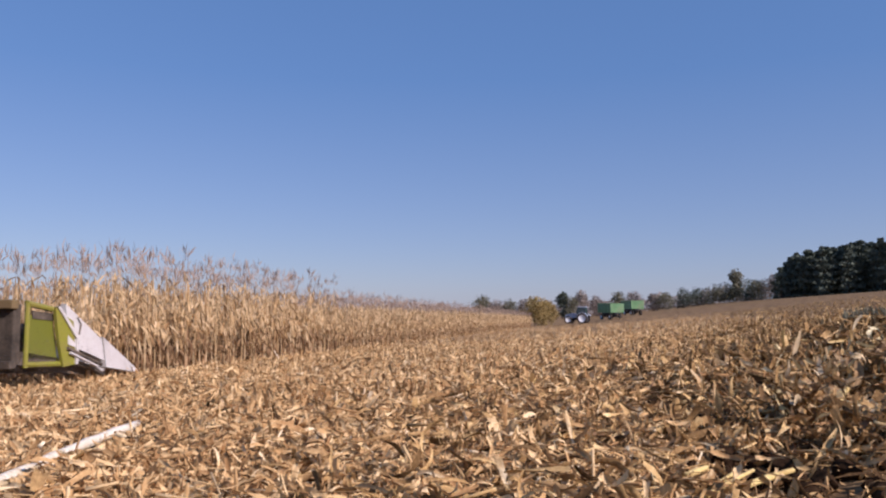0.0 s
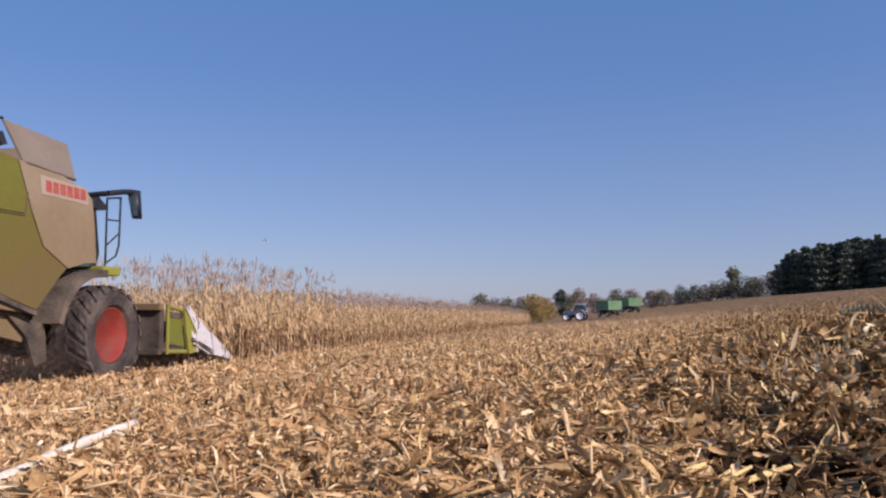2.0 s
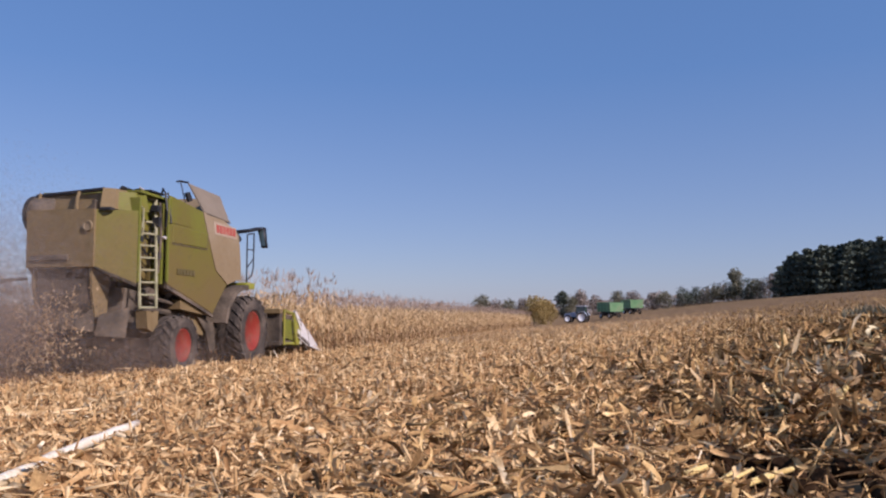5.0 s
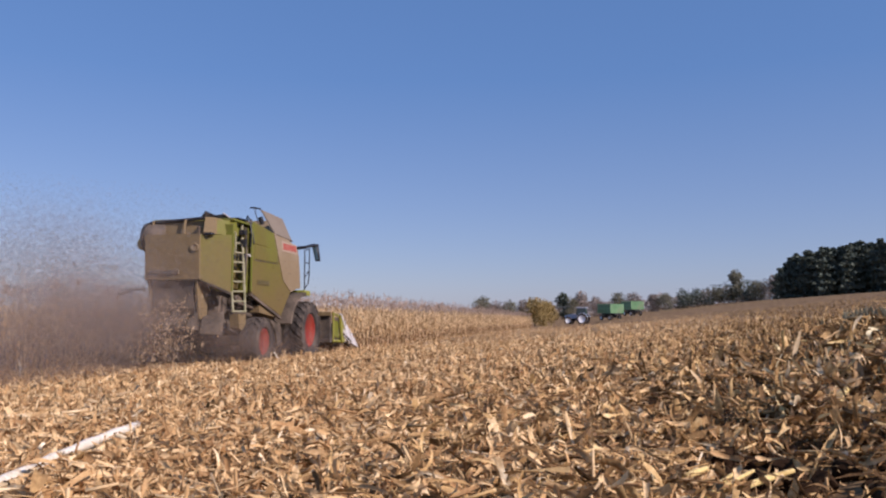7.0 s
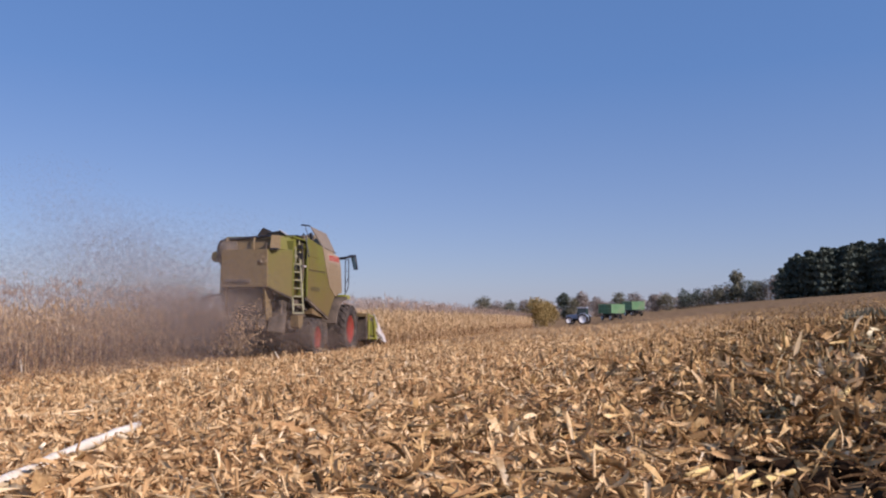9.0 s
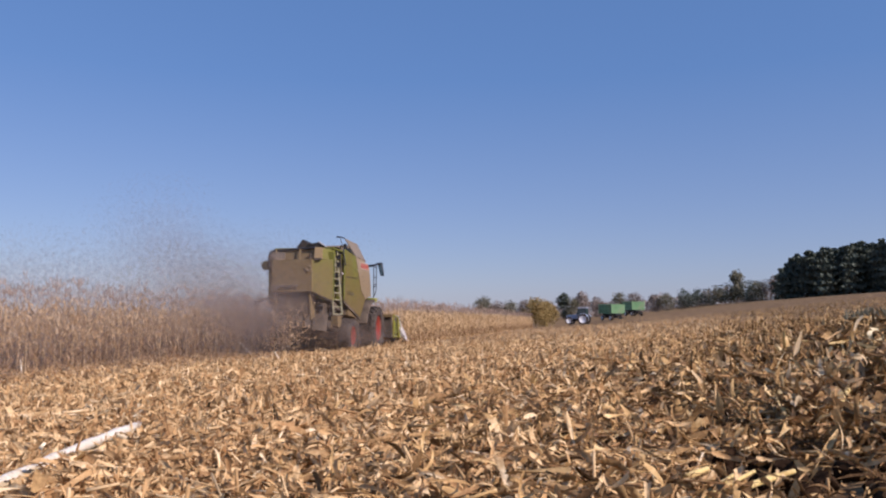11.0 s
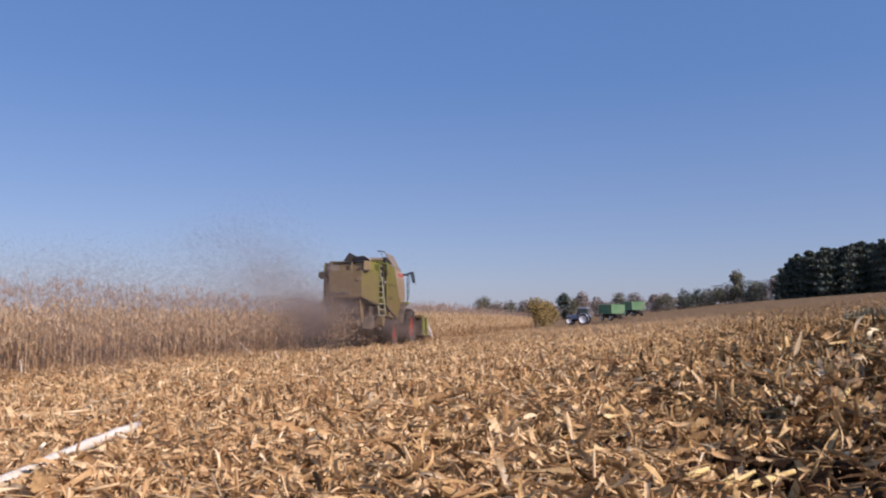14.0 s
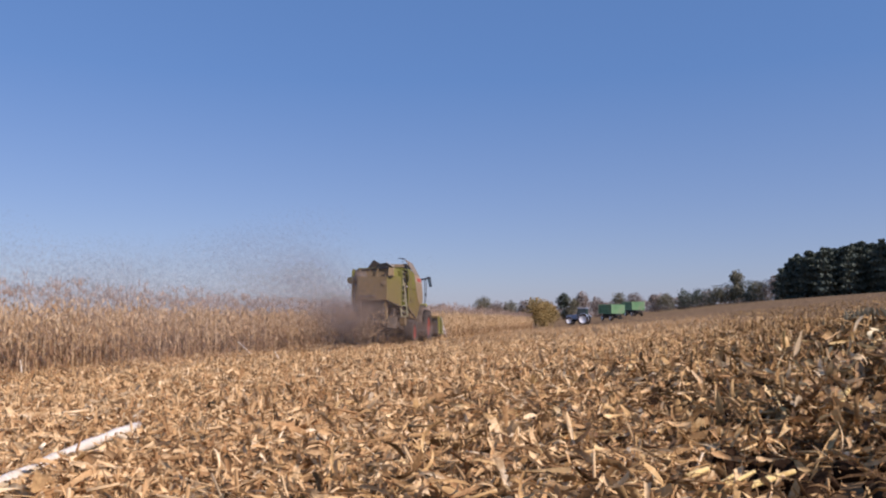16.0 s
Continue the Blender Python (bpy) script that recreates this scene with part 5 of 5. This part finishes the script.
def build_big_leaves():
    """Broad dry leaves and husks that stand out of the older litter, and stems left standing by the track."""
    r = np.random.default_rng(31)
    for x, y, ln, wd, yaw, tilt in ((2.45, 7.2, 0.5, 0.07, 0.3, -0.3), (2.1, 6.9, 0.42, 0.06, 2.0, -0.2), (1.55, 6.4, 0.36, 0.05, 0.9, 0.1), (0.95, 6.6, 0.45, 0.045, 2.6, -0.25),
                                    (1.75, 5.6, 0.4, 0.06, 1.2, -0.4), (1.35, 4.9, 0.32, 0.05, 2.9, 0.2), (1.2, 3.9, 0.3, 0.055, 0.6, -0.5), (0.35, 5.2, 0.34, 0.05, 1.9, -0.15),
                                    (0.1, 4.1, 0.26, 0.05, 0.2, 0.1), (-0.9, 3.6, 0.24, 0.06, 2.4, 0.15), (1.5, 3.7, 0.33, 0.045, 2.2, -0.6), (3.1, 8.6, 0.5, 0.06, 2.7, -0.35)):
        P, Q = strips(np.zeros((1, 3)), np.array([yaw]), np.array([tilt]), r.normal(0, 0.5, 1), np.array([ln]), np.array([wd]), r.normal(0.8, 0.6, 1), r.normal(0, 0.8, 1), 8, 0.55, 0.12)
        ob = new("dry_leaf", mesh_np("dry_leaf", P, Q, HUSK, True))
        ob.location = ground_at(x, y, 0.07)
        tagged(ob, "broad curled dry maize leaf lying on older litter", "leaf", "large leaves near the camera")
    for a, b in (((-12.24, 27.34, -0.05), (-12.75, 27.11, 0.45)), ((-12.97, 16.23, 0.0), (-13.0, 16.2, 0.39)), ((-14.53, 22.88, -0.03), (-14.42, 22.95, 0.34)), ((-7.9, 19.4, 0.0), (-7.95, 19.3, 0.33))):
        ob = lay(new("maize_stub", stalk_mesh("maize_stub", math.dist(a, b), 0.018, STALK, 2)), (a[0], a[1], float(lie(a[0], a[1])) - 0.03), b)
        tagged(ob, "pale broken maize stem upright in the stubble", "stalk", "standing broken stems")


YELLOW_LEAF = mat("pale_yellow_leaf", [(0.46, 0.31, 0.12), (0.66, 0.48, 0.20), (0.80, 0.66, 0.36), (0.86, 0.77, 0.52)], 0.55, 0, 14, 80, 0.4, "object", spread=0.5, thin=0.15)
BROWN_LEAF = mat("brown_leaf", [(0.16, 0.085, 0.036), (0.27, 0.155, 0.07), (0.40, 0.25, 0.12), (0.52, 0.36, 0.19)], 0.65, 0, 14, 80, 0.5, "object", spread=0.5, thin=0.1)


def build_mound_leaves():
    """Tangled whole leaves and husks on the older heap beside the camera, each one to be told apart, and weeds behind it."""
    r = np.random.default_rng(77)
    forms = []
    for i in range(12):
        P, Q = strips(np.zeros((1, 3)), np.zeros(1), np.zeros(1), np.zeros(1), np.array([r.uniform(0.2, 0.46)]), np.array([r.uniform(0.02, 0.042)]),
                      np.array([r.normal(0, 2.4)]), np.array([r.normal(0, 2.6)]), 10, 0.8, 0.4)
        forms.append([mesh_np("dry_leaf", P, Q, m, True) for m in (YELLOW_LEAF, BROWN_LEAF, HUSK)])
    for i in range(230):
        d = 3.2 * (9.5 / 3.2) ** r.random()
        b = radians(r.uniform(8, 20.5) if i % 4 else r.uniform(-8, 10))
        x, y = d * math.sin(b), d * math.cos(b)
        if any(math.dist((x, y), (px, py)) < rad for px, py, rad, deep in PITS):
            continue
        ob = new("dry_leaf", forms[i % 12][int(r.choice((0, 0, 1, 1, 2)))])
        k = float(np.interp(d, [3, 9], [0.62, 1.15]))
        ob.matrix_basis = pose(x, y, float(lie(x, y)) + 0.05, r.normal(0, 35), r.normal(0, 24), r.uniform(0, 360)) @ Matrix.Scale(k, 4)
        tagged(ob, "whole dry maize leaf tangled in the older litter", "leaf", "whole leaves on the heap")
    for i in range(130):
        d, b = r.uniform(4.4, 8.0), radians(r.uniform(12.5, 19.5))
        x, y = d * math.sin(b), d * math.cos(b)
        ob = new("dry_leaf", forms[i % 12][(0, 2, 2, 1)[i % 4]])
        ob.matrix_basis = pose(x, y, float(lie(x, y)) + 0.09, r.normal(20, 30), r.normal(0, 30), r.uniform(0, 360)) @ Matrix.Scale(float(r.uniform(0.8, 1.35)), 4)
        tagged(ob, "pale yellow maize leaf on top of the heap", "leaf", "whole leaves on the heap")
    n = 900
    b, d = np.radians(r.uniform(16.6, 22, n)), r.uniform(21, 27, n)
    x, y = d * np.sin(b), d * np.cos(b)
    ln = r.uniform(0.2, 0.55, n)
    P, Q = strips(np.stack([x, y, lie(x, y) + ln * 0.4], 1), r.uniform(0, 6.3, n), -r.uniform(0.9, 1.7, n), r.uniform(0, 3, n), ln, r.uniform(0.02, 0.05, n), r.normal(0, 0.8, n), r.normal(0, 1, n), 3)
    tagged(new("weeds", mesh_np("weeds", P, Q, LEAF_OLIVE)), "olive-brown weeds on the rise of the field", "weeds", kind="stuff")


build_mound_leaves()
build_shade_clods()
build_big_leaves()


# ---- husks on the ground that can be told apart ----
def build_husks():
    forms = []
    for i in range(8):
        P, Q = strips(np.zeros((1, 3)), np.zeros(1), np.zeros(1), np.zeros(1), np.array([rng.uniform(0.10, 0.19)]), np.array([rng.uniform(0.022, 0.045)]),
                      np.array([rng.normal(0, 1.4)]), np.array([rng.normal(0, 0.9)]), 6, 0.6, 0.25)
        forms.append(mesh_np("husk", P, Q, HUSK, True))
    x, y = fan(330, 2.4, 9.5, -42, 24)
    for i in range(330):
        if any(math.dist((x[i], y[i]), (px, py)) < 0.8 * rad for px, py, rad, deep in PITS):
            continue
        ob = new("husk", forms[i % 8])
        ob.parent = ground
        ob.matrix_basis = pose(x[i], y[i], float(lie(x[i], y[i])) + 0.05, random.gauss(0, 35), random.gauss(0, 25), random.uniform(0, 360))


build_husks()


# ---- dust and flying chaff behind the harvester ----
DUST = mat("airborne_dust", [(0.36, 0.28, 0.228), (0.41, 0.32, 0.265)], 1.0, 0, 1, 5, 0.0, "island", thin=0.5, spec=0.0, veil=0.88)
HAZE = mat("thin_dust", [(0.40, 0.32, 0.268), (0.45, 0.36, 0.305)], 1.0, 0, 1, 5, 0.0, "island", thin=0.5, spec=0.0, veil=0.96)
CHAFF = mat("flying_chaff", [(0.30, 0.19, 0.10), (0.48, 0.34, 0.19), (0.62, 0.47, 0.29)], 0.8, 0, 3, 20, 0.0, "island", thin=0.3)


def dust_mesh(seed, n, sx, sy, sz, speck, material=DUST):
    r = np.random.default_rng(seed)
    k = 7
    C = r.normal(0, 0.55, (k, 3)) * (sx, sy, sz)
    g = r.normal(0, 1, (n, 3))
    g *= (np.minimum(np.linalg.norm(g, axis=1), 2.1) / np.linalg.norm(g, axis=1))[:, None] * r.uniform(0.75, 1, n)[:, None]
    P = C[r.integers(0, k, n)] + 0.7 * g * (sx, sy, sz)
    a, b = r.normal(0, 1, (n, 3)), r.normal(0, 1, (n, 3))
    s = speck * r.lognormal(0, 0.4, n)[:, None]
    a, b = a / np.linalg.norm(a, axis=1, keepdims=True) * s, b / np.linalg.norm(b, axis=1, keepdims=True) * s
    V = np.stack([P, P + a, P + b], 1).reshape(-1, 3)
    return mesh_np("dust_cloud", V, np.arange(3 * n).reshape(-1, 3), material)


scene.cycles.transparent_max_bounces = 64          # the thin dust is many faint layers deep
CLOUDS, SPRAYS = [], []


def build_dust():
    low = [dust_mesh(11 + i, 50000, 1.0, 1.45, 0.65, 0.021) for i in range(2)]
    wide = [dust_mesh(21 + i, 60000, 1.2, 2.6, 0.8, 0.046, HAZE) for i in range(2)]
    front = [dust_mesh(41, 24000, 0.8, 0.75, 0.35, 0.019)] * 2
    # share of the harvester's pace, sideways drift, height at the start, rise in 16 s, distance behind the tail
    for i, (pace, drift, z0, rise, back) in enumerate((
            (1.0, 0.1, 0.45, 0.05, -0.6), (1.0, -0.1, 0.9, 0.1, 0.3), (1.0, -0.2, 1.3, 0.1, 0.8), (1.0, -0.6, 1.5, 0.2, 1.5), (1.0, -0.5, 0.8, 0.1, 0.9), (0.99, -0.9, 0.9, 0.5, 1.3), (0.97, -0.9, 1.0, 0.7, 1.6), (0.94, -1.2, 1.1, 0.9, 1.8), (0.89, -1.4, 1.1, 0.8, 1.8),
            (0.82, -1.6, 1.2, 1.0, 1.8), (0.72, -1.8, 1.2, 1.2, 2.0), (0.60, -2.2, 1.2, 1.2, 2.0), (0.45, -2.4, 1.2, 1.0, 2.0), (0.95, -1.6, 2.0, 1.6, 2.6), (0.86, -2.0, 2.2, 2.0, 3.0), (0.99, -0.8, 2.0, 0.4, 1.7), (0.97, -1.2, 2.2, 0.7, 2.6),
            (0.34, -1.6, 0.8, 0.5, 0.0), (0.22, -1.4, 0.7, 0.4, -1.0), (0.66, -1.4, 0.7, 0.4, 1.6), (0.5, -1.2, 0.6, 0.3, 1.0), (0.92, -0.6, 0.5, 0.2, 2.0), (0.78, -0.8, 0.6, 0.3, 2.6),
            (1.0, 0.1, 0.7, 0.0, -6.3), (1.0, 0.1, 0.5, 0.0, -3.6), (1.05, 0.1, 0.5, 0.3, 0.6), (1.1, 0.0, 0.5, 0.3, 1.2), (1.04, 0.2, 0.4, 0.2, -0.8))):
        forms = low if i < 8 else wide if i < 23 else front
        ob = new("dust_cloud", forms[i % 2])
        tagged(ob, "drifting cloud of grey-brown field dust", "dust", "dust behind the harvester")
        CLOUDS.append((ob, pace, drift, z0, rise, back, i))
    for i in range(3):
        r = np.random.default_rng(60 + i)
        n = 420
        u = r.random(n) ** 0.7
        P = np.stack([r.normal(0.0, 0.36 + 0.2 * u, n), -0.8 * u + r.normal(0, 0.16, n), 1.75 - 1.5 * u + r.normal(0, 0.12, n)], 1)
        V, Q = strips(P, r.uniform(0, 6.3, n), r.normal(0, 0.9, n), r.normal(0, 0.9, n), r.uniform(0.06, 0.2, n), r.uniform(0.012, 0.04, n), r.normal(0, 1, n), r.normal(0, 1, n), 3)
        ob = new("chaff_spray", mesh_np("chaff_spray", V, Q, CHAFF))
        tagged(ob, "pale chopped leaves thrown out below the harvester's tail", "chaff", "chaff thrown by the harvester", "stuff")
        SPRAYS.append(ob)


build_dust()

# a scrap of husk tossed up by the header
P, Q = strips(np.zeros((1, 3)), np.zeros(1), np.zeros(1), np.zeros(1), np.array([0.2]), np.array([0.09]), np.array([1.2]), np.array([0.6]), 4, 0.5)
scrap = tagged(new("husk_scrap", mesh_np("husk_scrap", P, Q, STALK)), "pale scrap of husk tossed into the air", "husk")


# ---- movement ----
# how far along the rows the harvester's front axle is, second by second
DRIVE = [9.45, 11.62, 13.80, 15.97, 18.11, 20.32, 22.60, 24.90, 27.20, 29.40, 31.55, 33.65, 35.82, 38.10, 40.45, 42.80, 45.15]
HEADING = 0.416          # degrees to the left of the rows
TRACK_X = -11.0


def track(y):
    """Sideways place of the harvester's middle when its front axle is at y."""
    return TRACK_X - math.tan(radians(HEADING)) * (y - 25.1)


def driven(t):
    return float(np.interp(t, range(17), DRIVE))


def motions():
    def at(t):
        y = driven(t)
        return pose(track(y), y, -0.00973 * (y - 20), -0.557, 0, HEADING)
    walk(combine, [(t, at(t)) for t in range(17)])
    # wheels turn with the ground covered
    steps = [i * 0.4 for i in range(41)]
    for wheel, x, y, z, r in WHEELS:
        walk(wheel, [(t, pose(x, y, z, -math.degrees((driven(t) - DRIVE[0]) / r))) for t in steps])
    # dust trails behind, each cloud slower than the machine
    for ob, pace, drift, z0, rise, back, i in CLOUDS:
        rows = []
        for t in range(0, 17, 2):
            y = DRIVE[0] - 5.2 - back + pace * (driven(t) - DRIVE[0])
            side = 1.1 if i == 0 else 1.7 if i > 22 else -0.3
            rows.append((t, pose(track(y) + side + drift * t / 16, y, z0 + rise * t / 16 + 0.1 * math.sin(t + i), 0, 0, 25 * i + 5 * t)))
        walk(ob, rows)
    # chaff churns as it leaves the tail
    for i, ob in enumerate(SPRAYS):
        rows = []
        for k in range(81):
            t = k * 0.2
            u = 0.5 + 0.5 * math.sin(k * 1.9 + i * 2.1)
            y = driven(t) - 5.7
            rows.append((t, pose(track(y), y - 0.25 * u, -0.00973 * (y - 20) + 0.18 - 0.2 * u, 0, 0, 8 * math.sin(k * 1.3 + i))))
        walk(ob, rows)
    # the tossed scrap: rides on the header, flies up and drops into the rows
    ride = [(t, pose(TRACK_X + 1.9, driven(t) + 1.4, 1.0, 0, 0, 30 * t)) for t in (0, 0.8, 1.6)]
    fly = [(2.0, pose(-7.4, 17.3, 3.1, 20, 30, 60)), (2.2, pose(-6.58, 17.82, 3.43, 50, 80, 90)), (2.4, pose(-5.85, 18.08, 3.39, 80, 85, 120)),
           (2.5, pose(-5.5, 18.19, 3.09, 60, 40, 140)), (2.6, pose(-5.12, 18.3, 2.53, 30, 10, 160))]
    rest = pose(-4.6, 18.5, float(lie(-4.6, 18.5)) + 0.05, 0, 5, 180)
    walk(scrap, ride + fly + [(2.9, rest), (16, rest)])
    for y, ob in SWATH:
        stand = Matrix.Translation(ob.location)
        # reached when the header's row units, 2.6 m ahead of the axle, come to it
        t1 = float(np.interp(y - 2.9, DRIVE, range(17)))
        fall = Matrix.Translation(ob.location + Vector((0, 0.5, -2.75))) @ pose(0, 0, 0, -14, 0, 0)
        if y - 2.9 <= DRIVE[0]:
            walk(ob, [(0, fall), (16, fall)])
        elif t1 >= 15.9:
            walk(ob, [(0, stand), (16, stand)])
        else:
            rows = [(0, stand), (t1, stand), (t1 + 1.0, fall), (16.5, fall)]
            walk(ob, rows if t1 > 0.1 else rows[1:])


motions()
